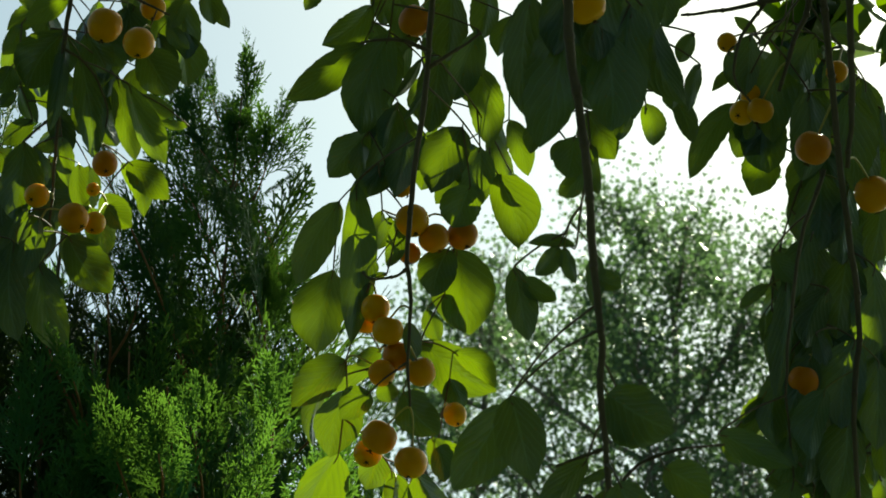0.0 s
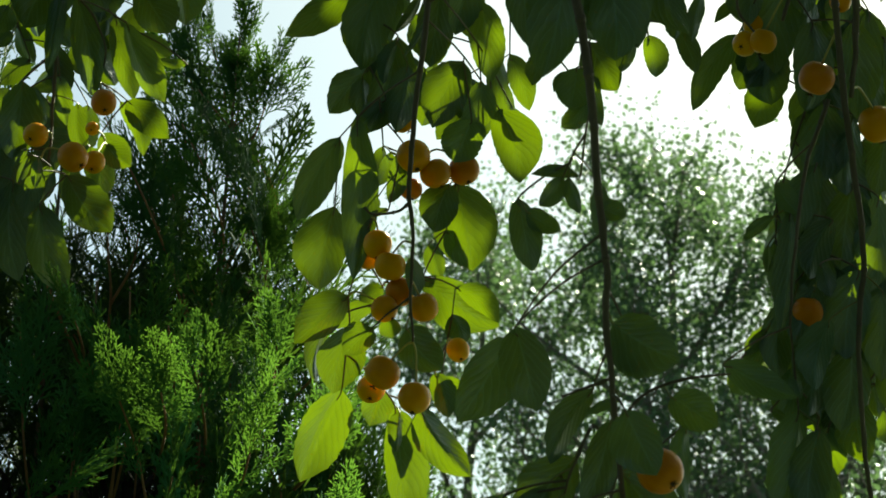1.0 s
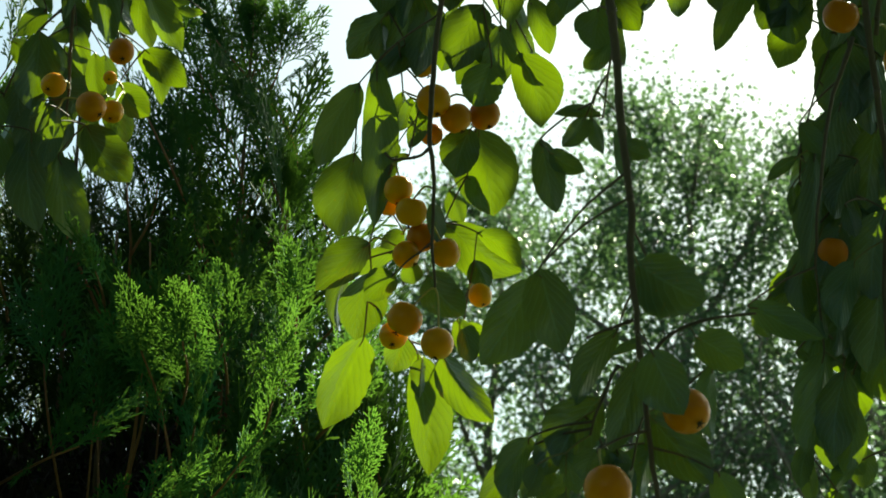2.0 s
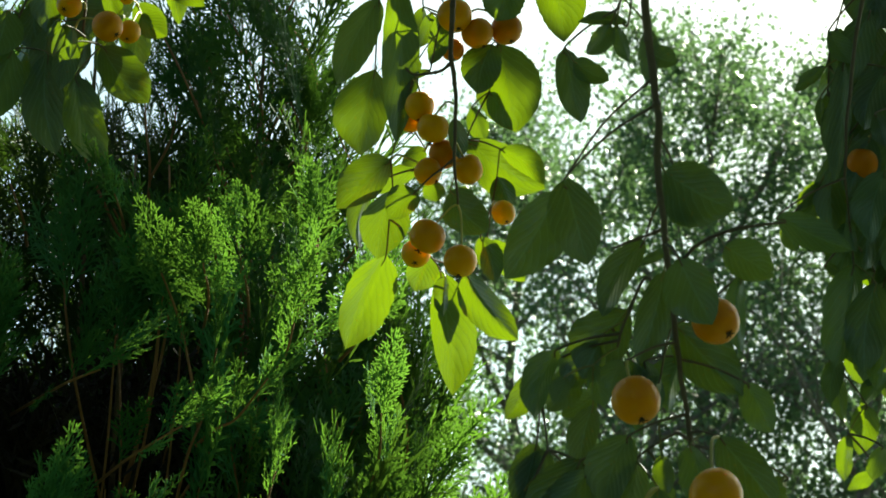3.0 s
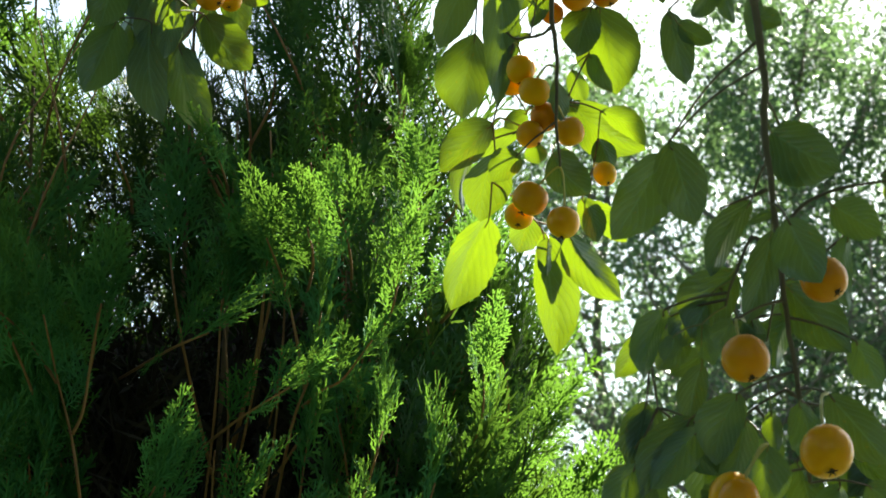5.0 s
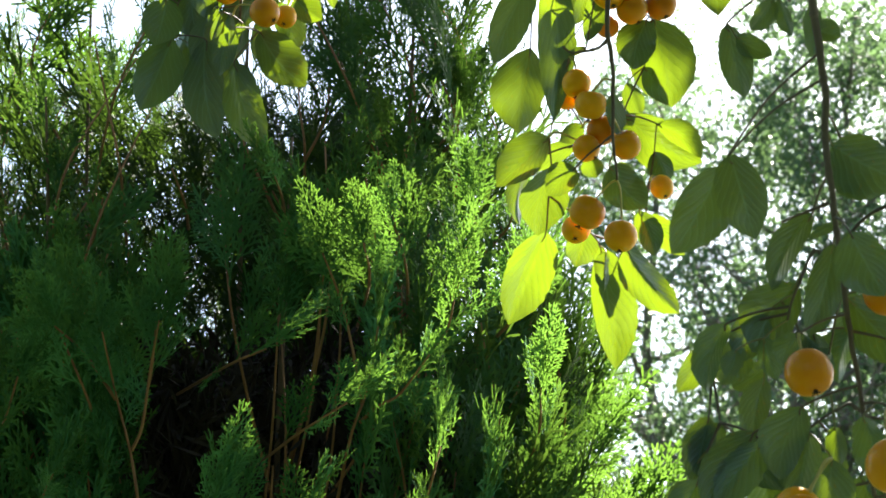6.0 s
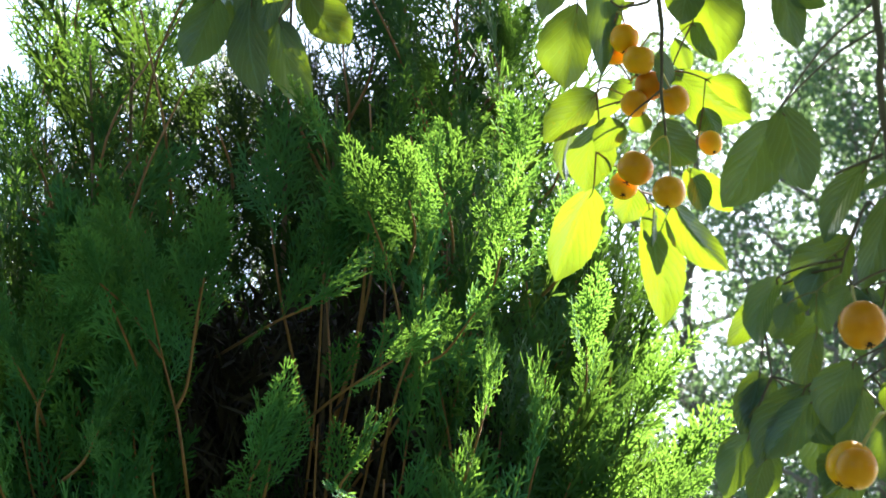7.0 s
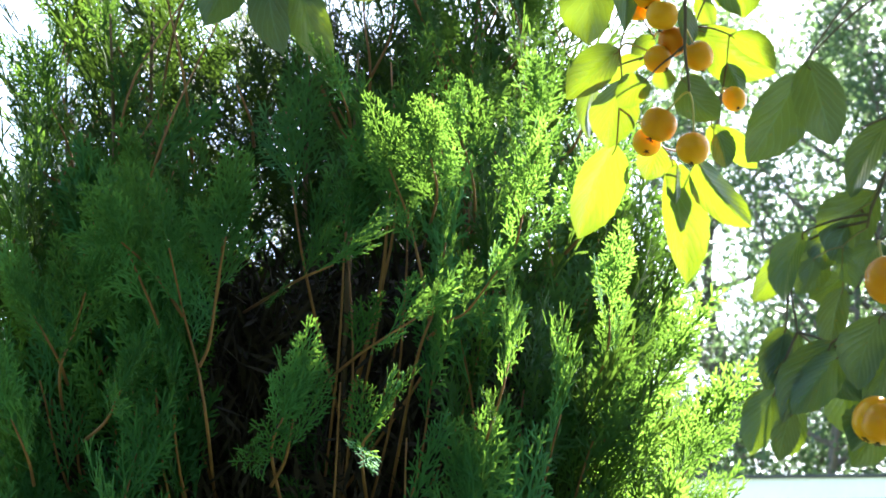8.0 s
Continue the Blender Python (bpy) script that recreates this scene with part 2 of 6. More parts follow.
# ---- far broadleaf trees ----
def broadleaf_tree(x, y, height, spread, leaves, seed, label, base_share=0.22):
    rng = np.random.default_rng(seed)
    random.seed(seed)
    tree = tagged(new("poplar_tree"), label, "tree", "poplars behind the garden")
    tree.location = (x, y, 0)
    bm = bmesh.new()
    spine = [(rng.normal(0, 0.10) * k * 0.5, rng.normal(0, 0.10) * k * 0.5, height * 0.94 * k / 6) for k in range(7)]
    trunk = spline(spine, 5)
    tube(bm, trunk, 0.021 * height * 0.6, 0.02, 9, 0.06)
    part("trunk", bm, FAR_BARK, tree)
    tips = []
    count = 26
    for k in range(count):
        share = base_share + (0.95 - base_share) * (k + 0.5) / count
        at = trunk[int(share * (len(trunk) - 1))]
        turn = k * 2.4 + rng.uniform(-0.3, 0.3)
        hump = math.sin(math.pi * min(1, (share - base_share * 0.6) / (1.04 - base_share * 0.6)) ** 0.8) ** 0.7
        length = spread * max(0.22, hump) * rng.uniform(0.75, 1.12)
        rise = length * rng.uniform(0.55, 1.0)
        out = Vector((math.cos(turn), math.sin(turn), 0))
        line = spline([at, at + out * length * 0.35 + Vector((0, 0, rise * 0.25)), at + out * length * 0.75 + Vector((0, 0, rise * 0.65)), at + out * length + Vector((0, 0, rise))], 5)
        bm = bmesh.new()
        tube(bm, line, 0.028 + 0.012 * length, 0.008, 5)
        for j in range(3, len(line)):
            for _ in range(2):
                twig = Vector(rng.normal(0, 0.34, 3)) + out * 0.10 + Vector((0, 0, 0.15))
                end = line[j] + twig * (0.5 + 0.5 * length / spread) * 1.25
                tube(bm, [line[j], line[j].lerp(end, 0.5) + Vector((0, 0, 0.06)), end], 0.011, 0.004, 3)
                tips += [end, line[j].lerp(end, 0.6)]
        part("limb", bm, FAR_BARK, tree)
    tips = np.array([tuple(t) for t in tips])
    pick = tips[rng.integers(0, len(tips), leaves)]
    centre = pick + rng.normal(0, 0.24, (leaves, 3)) * rng.uniform(0.4, 1.3, (leaves, 1))
    size = rng.uniform(0.026, 0.050, (leaves, 1))
    axis = rng.normal(0, 1, (leaves, 3)) + (0, 0, -0.7)
    axis /= np.linalg.norm(axis, axis=1, keepdims=True)
    side = np.cross(axis, rng.normal(0, 1, (leaves, 3)))
    side /= np.linalg.norm(side, axis=1, keepdims=True)
    flat = np.cross(axis, side)
    verts = np.stack([centre - axis * size, centre + side * size * 0.78 - axis * size * 0.25 + flat * size * 0.2, centre + axis * size * 1.15, centre - side * size * 0.78 - axis * size * 0.25 + flat * size * 0.2], 1).reshape(-1, 3)
    quads = np.arange(4 * leaves).reshape(-1, 4)
    tris = np.concatenate([quads[:, [0, 1, 2]], quads[:, [0, 2, 3]]])
    tagged(soup("crown", verts, tris, FAR_LEAF, tree), kind="stuff")


TALL = "tall poplar with grey-green leaves and gaps of bright sky"
LOW = "lower poplar with dense leaves behind the outbuilding"
broadleaf_tree(3.1, 25.0, 14.2, 2.6, 41000, 11, TALL)
broadleaf_tree(6.2, 26.0, 14.0, 2.7, 41000, 12, TALL)
broadleaf_tree(0.9, 27.5, 14.2, 2.5, 36000, 13, "slighter poplar beside its taller neighbour")
broadleaf_tree(-10.6, 27.0, 11.6, 2.4, 20000, 14, "lower poplar standing apart behind the conifer")
broadleaf_tree(2.2, 23.0, 9.4, 2.3, 8000, 15, LOW, 0.12)
broadleaf_tree(4.8, 22.5, 8.8, 2.3, 8000, 16, LOW, 0.12)


# ---- conifer: flat sprays of scale-leaved twigs ----
WIDTH = 0.0023
KEELED = ((0, 2, 3), (0, 3, 1), (1, 3, 4), (2, 5, 6), (2, 6, 3), (3, 6, 7), (3, 7, 4), (5, 8, 6), (6, 8, 7))
FLAT = ((0, 2, 4), (0, 4, 1), (2, 5, 7), (2, 7, 4), (5, 8, 7))


def spray_arrays(seed, length, pairs, sub, keeled=True):
    """An open flat fan of blunt scaly twigs in the local xz plane, growing along +z. Returns vertices and triangles."""
    rng = random.Random(seed)
    verts, tris = [], []

    def twig(a, b, width, tip=0.75):
        """A flattened shoot from a to b with a raised keel and a blunt end."""
        way = b - a
        side = Vector((way.z, 0, -way.x)).normalized()
        lean = rng.uniform(-0.5, 0.5)
        side = side * math.cos(lean) + Vector((0, 1, 0)) * math.sin(lean)
        keel = side.cross(way).normalized()
        base = len(verts)
        verts.extend([a + side * width * 0.3, a - side * width * 0.3])
        for share, w in ((0.55, 1.0), (0.93, tip)):
            q = a + way * share
            w *= width * rng.uniform(0.85, 1.15) * 0.5
            verts.extend([q + side * w, q + keel * w * 0.6, q - side * w])
        verts.append(b)
        for f in KEELED if keeled else FLAT:
            tris.append(tuple(base + k for k in f))

    droop, curve = rng.uniform(-0.30, 0.30), rng.uniform(-0.22, 0.22)

    def rachis(t):
        return Vector((length * curve * t * t, length * droop * t * t, length * t))

    for k in range(5):
        twig(rachis(k / 5), rachis((k + 1.08) / 5), WIDTH)
    for i in range(pairs):
        t = 0.08 + 0.86 * i / pairs
        hand = 1 if i % 2 else -1
        reach = length * (0.50 * (1 - t) ** 0.8 * min(1, 0.45 + 2.5 * t) + 0.07) * rng.uniform(0.7, 1.2)
        angle = radians(rng.uniform(20, 38)) * hand
        start = rachis(t)
        bend = rng.uniform(-0.25, 0.25)

        def arm(share):
            turn = angle * (1 - 0.35 * share)
            return start + Vector((math.sin(turn), bend * share, math.cos(turn))) * reach * share

        for k in range(2):
            twig(arm(k / 2), arm((k + 1.1) / 2), WIDTH)
        n = max(2, int(reach / sub))
        for j in range(n):
            share = 0.16 + 0.80 * j / n
            angle2 = angle * (1 - 0.35 * share) + (1 if j % 2 else -1) * radians(rng.uniform(28, 46))
            r2 = (0.0065 + 0.30 * reach * (1 - share)) * rng.uniform(0.7, 1.25)
            foot = arm(share)
            way = Vector((math.sin(angle2), rng.uniform(-0.3, 0.3), math.cos(angle2)))
            twig(foot, foot + way * r2, WIDTH * 0.95)
            if r2 > 0.013 and sub < 0.02:
                for k in range(2):
                    angle3 = angle2 + (1 if k else -1) * radians(rng.uniform(30, 45))
                    foot3 = foot + way * r2 * (0.38 + 0.22 * k)
                    twig(foot3, foot3 + Vector((math.sin(angle3), rng.uniform(-0.3, 0.3), math.cos(angle3))) * rng.uniform(0.005, 0.009), WIDTH * 0.9)
    return np.array([tuple(v) for v in verts], np.float32), np.array(tris, np.int32)


SPRAYS = [spray_arrays(40 + k, 0.085 + 0.009 * k, 11 + k % 3, 0.0066) for k in range(6)]
MASSED = [spray_arrays(40 + k, 0.085 + 0.009 * k, 11 + k % 3, 0.0066, False) for k in range(6)]
COARSE = [spray_arrays(60 + k, 0.14, 10, 0.022, False) for k in range(3)]
spray_meshes = []
for sv, st in SPRAYS:
    holder = soup("spray", sv, st, CONIFER)
    spray_meshes.append(holder.data)
    bpy.data.objects.remove(holder)

AXIS = Vector((-0.40, 2.04, 0))


def crown_radius(z):
    """Half-width of the conifer at a height."""
    return float(np.interp(z, [0.1, 0.6, 1.3, 1.75, 1.95, 2.1, 2.25, 2.45, 2.6, 2.75, 2.9], [0.34, 0.50, 0.54, 0.48, 0.42, 0.38, 0.34, 0.27, 0.20, 0.12, 0.05]))


def conifer():
    rng = random.Random(9)
    tree = tagged(new("arborvitae"), "bushy green arborvitae with flat scaly sprays and orange-brown twigs", "conifer")
    leaders = []
    for k, (dx, dy, top) in enumerate(((0.0, 0.0, 2.75), (0.17, -0.08, 2.66), (-0.14, -0.06, 2.66), (0.08, 0.14, 2.6), (-0.24, 0.02, 2.46), (0.20, -0.02, 2.50), (0.08, -0.22, 2.3), (-0.12, -0.24, 2.34))):
        a = AXIS + Vector((dx * 0.15, dy * 0.15, 0))
        line = spline([a, a + Vector((dx * 0.3, dy * 0.3, 0.6)), AXIS + Vector((dx * 0.8, dy * 0.8, 1.4)), AXIS + Vector((dx * 1.05, dy * 1.05, 2.0)), AXIS + Vector((dx * 1.2, dy * 1.2, top))], 8)
        bm = bmesh.new()
        tube(bm, line, 0.018 - 0.001 * k, 0.0012, 8, 0.08, power=0.6)
        part("trunk", bm, OLD_SHADED_BARK, tree)
        leaders.append(line)
    fronds, inner = [], []
    loose = random.Random(5)

    def spray(at, grow, flat, size, coarse=False, bold=False):
        if not bold and at.y < 1.93 and -0.245 < at.x / at.y < -0.135 and 0.08 < (at.z - 1.6) / at.y < 0.285 and rng.random() < 0.93:
            return  # the dark hollow in its side
        if at.x < -0.58 and at.z > 1.98 and rng.random() < 0.10:
            return  # thinner growth on its far side
        if at.z > 2.20 and at.y < 1.82 and -0.52 < at.x < -0.14:
            return  # the crab apple hangs here
        flat = (flat - grow * flat.dot(grow)).normalized()
        m = Matrix((grow.cross(flat) * -1, flat, grow)).transposed().to_4x4()
        m.translation = at
        grown = m @ Matrix.Diagonal((size * rng.uniform(0.8, 1.15),) * 3 + (1,))
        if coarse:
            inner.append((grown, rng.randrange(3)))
        else:
            kind = rng.randrange(6)
            if bold or at.x > -0.50 or at.z > 2.2 or loose.random() > 0.30:  # looser, with gaps, on its far side
                fronds.append((at, grown, kind))

    def clothe(line, first, count, size, spread, bold=False):
        """A plume: sprays fanned along the outer part of a shoot, all in about one plane."""
        n = len(line) - 1
        out = line[-1] - AXIS
        out = Vector((out.x, out.y, 0)).normalized()
        flat = out.lerp(Vector((rng.uniform(-1, 1), rng.uniform(-1, 1), rng.uniform(-0.5, 0.5))), 0.75)
        for j in range(count):
            s = first + (1 - first) * (j + 0.5) / count
            at = line[min(n, int(s * n))]
            way = (line[min(n, int(s * n) + 1)] - line[max(0, int(s * n) - 1)]).normalized()
            across = way.cross(flat).normalized() * (1 if j % 2 else -1)
            lean = spread * (1.25 - s) * rng.uniform(0.7, 1.5)
            grow = (way + across * lean + Vector((0, 0, 0.35))).normalized()
            spray(at, grow, flat + Vector((rng.uniform(-0.8, 0.8), rng.uniform(-0.8, 0.8), rng.uniform(-0.3, 0.3))), size, at.z < 1.5 or (at.y > 2.12 and at.z < 2.2), bold)
        way = (line[-1] - line[-3]).normalized()
        spray(line[-2], (way + Vector((0, 0, 0.3))).normalized(), flat, size, line[-2].z < 1.5, bold)

    for line in leaders:
        clothe(line[18:], 0.10, 9, 0.75, 1.1)
    shoots = []
    total = 205
    for k in range(total):
        z = 0.3 + 2.3 * ((k + 0.5) / total) ** 0.5
        turn = k * 2.39996
        r = crown_radius(z) * rng.uniform(0.70, 1.0) * (0.72 if 0.25 < turn % 6.2832 < 1.9 else 1)
        start_z = max(0.1, z - rng.uniform(0.20, 0.34) - 0.2 * r)
        out = Vector((math.cos(turn), math.sin(turn), 0))
        end = AXIS + out * r + Vector((0, 0, z))
        stands = [min(lead, key=lambda q: abs(q.z - start_z)) for lead in leaders]
        stand = min(stands, key=lambda q: (q - end).length)
        if z > 2.27 and rng.random() < 0.5:
            continue
        if end.y < 1.92 and -0.46 < end.x < -0.24 and 1.70 < z < 2.13:
            continue  # the dark hollow in its side
        mid = stand.lerp(end, 0.6) + out * 0.07 - Vector((0, 0, 0.04))
        shoots.append((spline([stand, mid, end], 7), z))
    # boughs that stand out of the mass
    shoots.append((spline([(-0.270, 1.800, 1.874), (-0.231, 1.670, 1.971), (-0.216, 1.670, 2.018), (-0.203, 1.640, 2.068)], 6), 2))
    shoots.append((spline([(-0.222, 1.670, 1.990), (-0.205, 1.670, 2.005), (-0.187, 1.670, 2.015), (-0.158, 1.630, 2.039)], 6), 2))
    shoots.append((spline([(-0.220, 1.670, 2.006), (-0.228, 1.670, 2.052), (-0.241, 1.670, 2.104), (-0.250, 1.620, 2.129)], 6), 2))
    shoots.append((spline([(-0.433, 1.800, 1.875), (-0.401, 1.620, 1.904), (-0.411, 1.620, 1.955), (-0.425, 1.620, 2.002), (-0.431, 1.580, 2.051)], 6), 2))
    shoots.append((spline([(-0.410, 1.620, 1.957), (-0.402, 1.620, 1.979), (-0.397, 1.620, 2.031), (-0.387, 1.600, 2.066)], 6), 2))
    shoots.append((spline([(-0.426, 1.620, 2.002), (-0.455, 1.620, 2.043), (-0.472, 1.580, 2.057)], 6), 2))
    shoots.append((spline([(-0.575, 1.800, 1.930), (-0.525, 1.600, 1.947), (-0.515, 1.600, 1.984), (-0.495, 1.560, 2.008)], 6), 2))
    shoots.append((spline([(-0.471, 1.850, 2.141), (-0.457, 1.720, 2.241), (-0.477, 1.720, 2.327), (-0.491, 1.720, 2.386)], 6), 2))
    shoots.append((spline([(-0.332, 2.000, 2.239), (-0.310, 1.900, 2.322), (-0.317, 1.900, 2.384), (-0.321, 1.900, 2.448)], 6), 2))
    shoots.append((spline([(-0.310, 1.900, 2.322), (-0.290, 1.900, 2.368), (-0.285, 1.900, 2.421)], 6), 2))
    shoots.append((spline([(-0.227, 2.050, 2.294), (-0.215, 2.000, 2.354), (-0.198, 2.000, 2.430), (-0.199, 2.000, 2.521)], 6), 2))
    shoots.append((spline([(-0.210, 2.000, 2.387), (-0.176, 2.000, 2.460), (-0.161, 2.000, 2.470), (-0.152, 2.000, 2.494)], 6), 2))
    shoots.append((spline([(-0.642, 2.050, 2.350), (-0.631, 1.950, 2.404), (-0.643, 1.950, 2.470)], 6), 2))
    shoots.append((spline([(-0.650, 1.970, 2.241), (-0.667, 1.950, 2.250), (-0.685, 1.950, 2.295)], 6), 2))
    shoots.append((spline([(-0.349, 1.850, 1.986), (-0.272, 1.620, 1.967), (-0.224, 1.600, 1.991)], 6), 1))
    shoots.append((spline([(-0.429, 1.850, 2.060), (-0.331, 1.620, 2.030), (-0.294, 1.600, 2.039)], 6), 1))
    shoots.append((spline([(-0.360, 1.750, 1.857), (-0.334, 1.560, 1.873), (-0.320, 1.530, 1.894)], 6), 2))
    shoots.append((spline([(-0.283, 1.750, 1.856), (-0.261, 1.560, 1.872), (-0.248, 1.530, 1.884)], 6), 2))
    shoots.append((spline([(-0.202, 1.800, 1.863), (-0.154, 1.580, 1.911), (-0.143, 1.560, 1.944)], 6), 2))
    shoots.append((spline([(-0.114, 1.900, 1.932), (-0.071, 1.750, 1.986), (-0.065, 1.720, 2.031)], 6), 2))
    shoots.append((spline([(-0.105, 1.950, 1.896), (-0.053, 1.850, 1.954), (-0.020, 1.830, 1.998)], 6), 2))
    shoots.append((spline([(-0.084, 1.950, 1.852), (-0.029, 1.850, 1.874), (0.003, 1.830, 1.902)], 6), 2))
    shoots.append((spline([(-0.205, 2.000, 2.016), (-0.155, 2.050, 2.081), (-0.097, 2.100, 2.129)], 6), 2))
    shoots.append((spline([(-0.193, 2.000, 1.969), (-0.144, 2.050, 2.032), (-0.076, 2.100, 2.091)], 6), 2))
    shoots.append((spline([(-0.182, 2.000, 1.934), (-0.132, 2.050, 1.995), (-0.055, 2.100, 2.047)], 6), 2))
    shoots.append((spline([(-0.176, 2.000, 1.899), (-0.126, 2.050, 1.959), (-0.032, 2.100, 1.998)], 6), 2))
    shoots.append((spline([(-0.165, 2.000, 1.865), (-0.115, 2.050, 1.924), (-0.010, 2.100, 1.955)], 6), 2))
    shoots.append((spline([(-0.159, 2.000, 1.831), (-0.110, 2.050, 1.889), (0.004, 2.100, 1.910)], 6), 2))
    shoots.append((spline([(-0.193, 2.000, 1.820), (-0.145, 2.050, 1.877), (-0.029, 2.100, 1.883)], 6), 2))
    shoots.append((spline([(-0.211, 2.000, 2.064), (-0.161, 2.050, 2.130), (-0.121, 2.100, 2.181)], 6), 2))
    shoots.append((spline([(-0.187, 2.000, 1.922), (-0.138, 2.050, 1.983), (-0.086, 2.100, 2.023)], 6), 2))
    shoots.append((spline([(-0.204, 2.000, 1.865), (-0.156, 2.050, 1.924), (-0.081, 2.100, 1.956)], 6), 2))
    shoots.append((spline([(-0.325, 1.900, 2.222), (-0.292, 1.660, 2.189), (-0.296, 1.620, 2.206)], 6), 2))
    shoots.append((spline([(-0.248, 1.850, 2.124), (-0.209, 1.620, 2.103), (-0.211, 1.590, 2.128)], 6), 2))
    shoots.append((spline([(-0.188, 1.750, 2.120), (-0.183, 1.680, 2.133), (-0.193, 1.660, 2.176)], 6), 2))
    shoots.append((spline([(-0.147, 1.720, 2.113), (-0.128, 1.650, 2.122), (-0.119, 1.630, 2.160)], 6), 2))
    shoots.append((spline([(-0.226, 1.790, 2.176), (-0.217, 1.720, 2.187), (-0.223, 1.700, 2.228)], 6), 2))
    shoots.append((spline([(-0.144, 1.830, 2.189), (-0.129, 1.760, 2.191), (-0.125, 1.740, 2.223)], 6), 2))
    shoots.append((spline([(-0.107, 1.790, 2.099), (-0.087, 1.720, 2.099), (-0.075, 1.700, 2.125)], 6), 2))
    shoots.append((spline([(-0.254, 1.810, 2.160), (-0.257, 1.740, 2.166), (-0.279, 1.720, 2.200)], 6), 2))
    shoots.append((spline([(-0.304, 1.840, 2.204), (-0.301, 1.770, 2.205), (-0.318, 1.750, 2.236)], 6), 2))
    shoots.append((spline([(-0.201, 1.890, 2.287), (-0.192, 1.820, 2.276), (-0.197, 1.800, 2.294)], 6), 2))
    shoots.append((spline([(-0.161, 1.690, 2.060), (-0.142, 1.620, 2.058), (-0.134, 1.600, 2.079)], 6), 2))
    shoots.append((spline([(-0.115, 1.890, 2.226), (-0.097, 1.820, 2.217), (-0.088, 1.800, 2.236)], 6), 2))
    shoots.append((spline([(-0.454, 1.690, 1.979), (-0.451, 1.620, 2.004), (-0.473, 1.600, 2.057)], 6), 2))
    shoots.append((spline([(-0.429, 1.710, 2.004), (-0.402, 1.640, 2.024), (-0.394, 1.620, 2.072)], 6), 2))
    shoots.append((spline([(-0.539, 1.670, 1.955), (-0.528, 1.600, 1.963), (-0.544, 1.580, 1.994)], 6), 2))
    shoots.append((spline([(-0.518, 1.660, 1.903), (-0.480, 1.590, 1.906), (-0.463, 1.570, 1.928)], 6), 2))
    shoots.append((spline([(-0.410, 1.810, 2.220), (-0.399, 1.740, 2.220), (-0.409, 1.720, 2.250)], 6), 2))
    shoots.append((spline([(-0.526, 1.830, 2.189), (-0.491, 1.760, 2.195), (-0.478, 1.740, 2.232)], 6), 2))
    shoots.append((spline([(-0.608, 1.870, 2.222), (-0.593, 1.800, 2.224), (-0.606, 1.780, 2.256)], 6), 2))
    shoots.append((spline([(-0.557, 1.650, 1.863), (-0.541, 1.580, 1.873), (-0.551, 1.560, 1.903)], 6), 2))
    shoots.append((spline([(-0.351, 1.650, 1.860), (-0.326, 1.580, 1.871), (-0.317, 1.560, 1.900)], 6), 2))
    shoots.append((spline([(-0.214, 2.040, 2.619), (-0.195, 1.970, 2.628), (-0.191, 1.950, 2.681)], 6), 2))
    shoots.append((spline([(-0.220, 2.070, 2.619), (-0.217, 2.000, 2.625), (-0.233, 1.980, 2.674)], 6), 2))
    shoots.append((spline([(-0.208, 2.030, 2.585), (-0.178, 1.960, 2.579), (-0.159, 1.940, 2.612)], 6), 2))
    shoots.append((spline([(-0.199, 2.010, 2.548), (-0.174, 1.940, 2.536), (-0.162, 1.920, 2.561)], 6), 2))
    shoots.append((spline([(-0.258, 2.070, 2.604), (-0.249, 2.000, 2.604), (-0.258, 1.980, 2.645)], 6), 2))
    shoots.append((spline([(-0.265, 2.090, 2.577), (-0.262, 2.020, 2.578), (-0.278, 2.000, 2.619)], 6), 2))
    shoots.append((spline([(-0.213, 2.050, 2.580), (-0.197, 1.980, 2.584), (-0.195, 1.960, 2.629)], 6), 2))
    shoots.append((spline([(-0.214, 2.110, 2.572), (-0.208, 2.040, 2.578), (-0.219, 2.020, 2.623)], 6), 2))
    shoots.append((spline([(-0.244, 2.090, 2.548), (-0.235, 2.020, 2.554), (-0.243, 2.000, 2.599)], 6), 2))
    shoots.append((spline([(-0.286, 2.110, 2.549), (-0.281, 2.040, 2.549), (-0.297, 2.020, 2.586)], 6), 2))
    shoots.append((spline([(-0.201, 2.090, 2.478), (-0.185, 2.020, 2.476), (-0.183, 2.000, 2.509)], 6), 2))
    shoots.append((spline([(-0.223, 2.050, 2.461), (-0.220, 1.980, 2.458), (-0.235, 1.960, 2.490)], 6), 2))
    shoots.append((spline([(-0.263, 2.070, 2.461), (-0.256, 2.000, 2.459), (-0.268, 1.980, 2.492)], 6), 2))
    shoots.append((spline([(-0.310, 2.110, 2.513), (-0.304, 2.040, 2.507), (-0.320, 2.020, 2.536)], 6), 2))
    shoots.append((spline([(-0.323, 2.090, 2.455), (-0.317, 2.020, 2.450), (-0.332, 2.000, 2.479)], 6), 2))
    shoots.append((spline([(-0.178, 2.010, 2.365), (-0.157, 1.940, 2.361), (-0.148, 1.920, 2.389)], 6), 2))
    shoots.append((spline([(-0.176, 1.990, 2.371), (-0.158, 1.920, 2.366), (-0.153, 1.900, 2.393)], 6), 2))
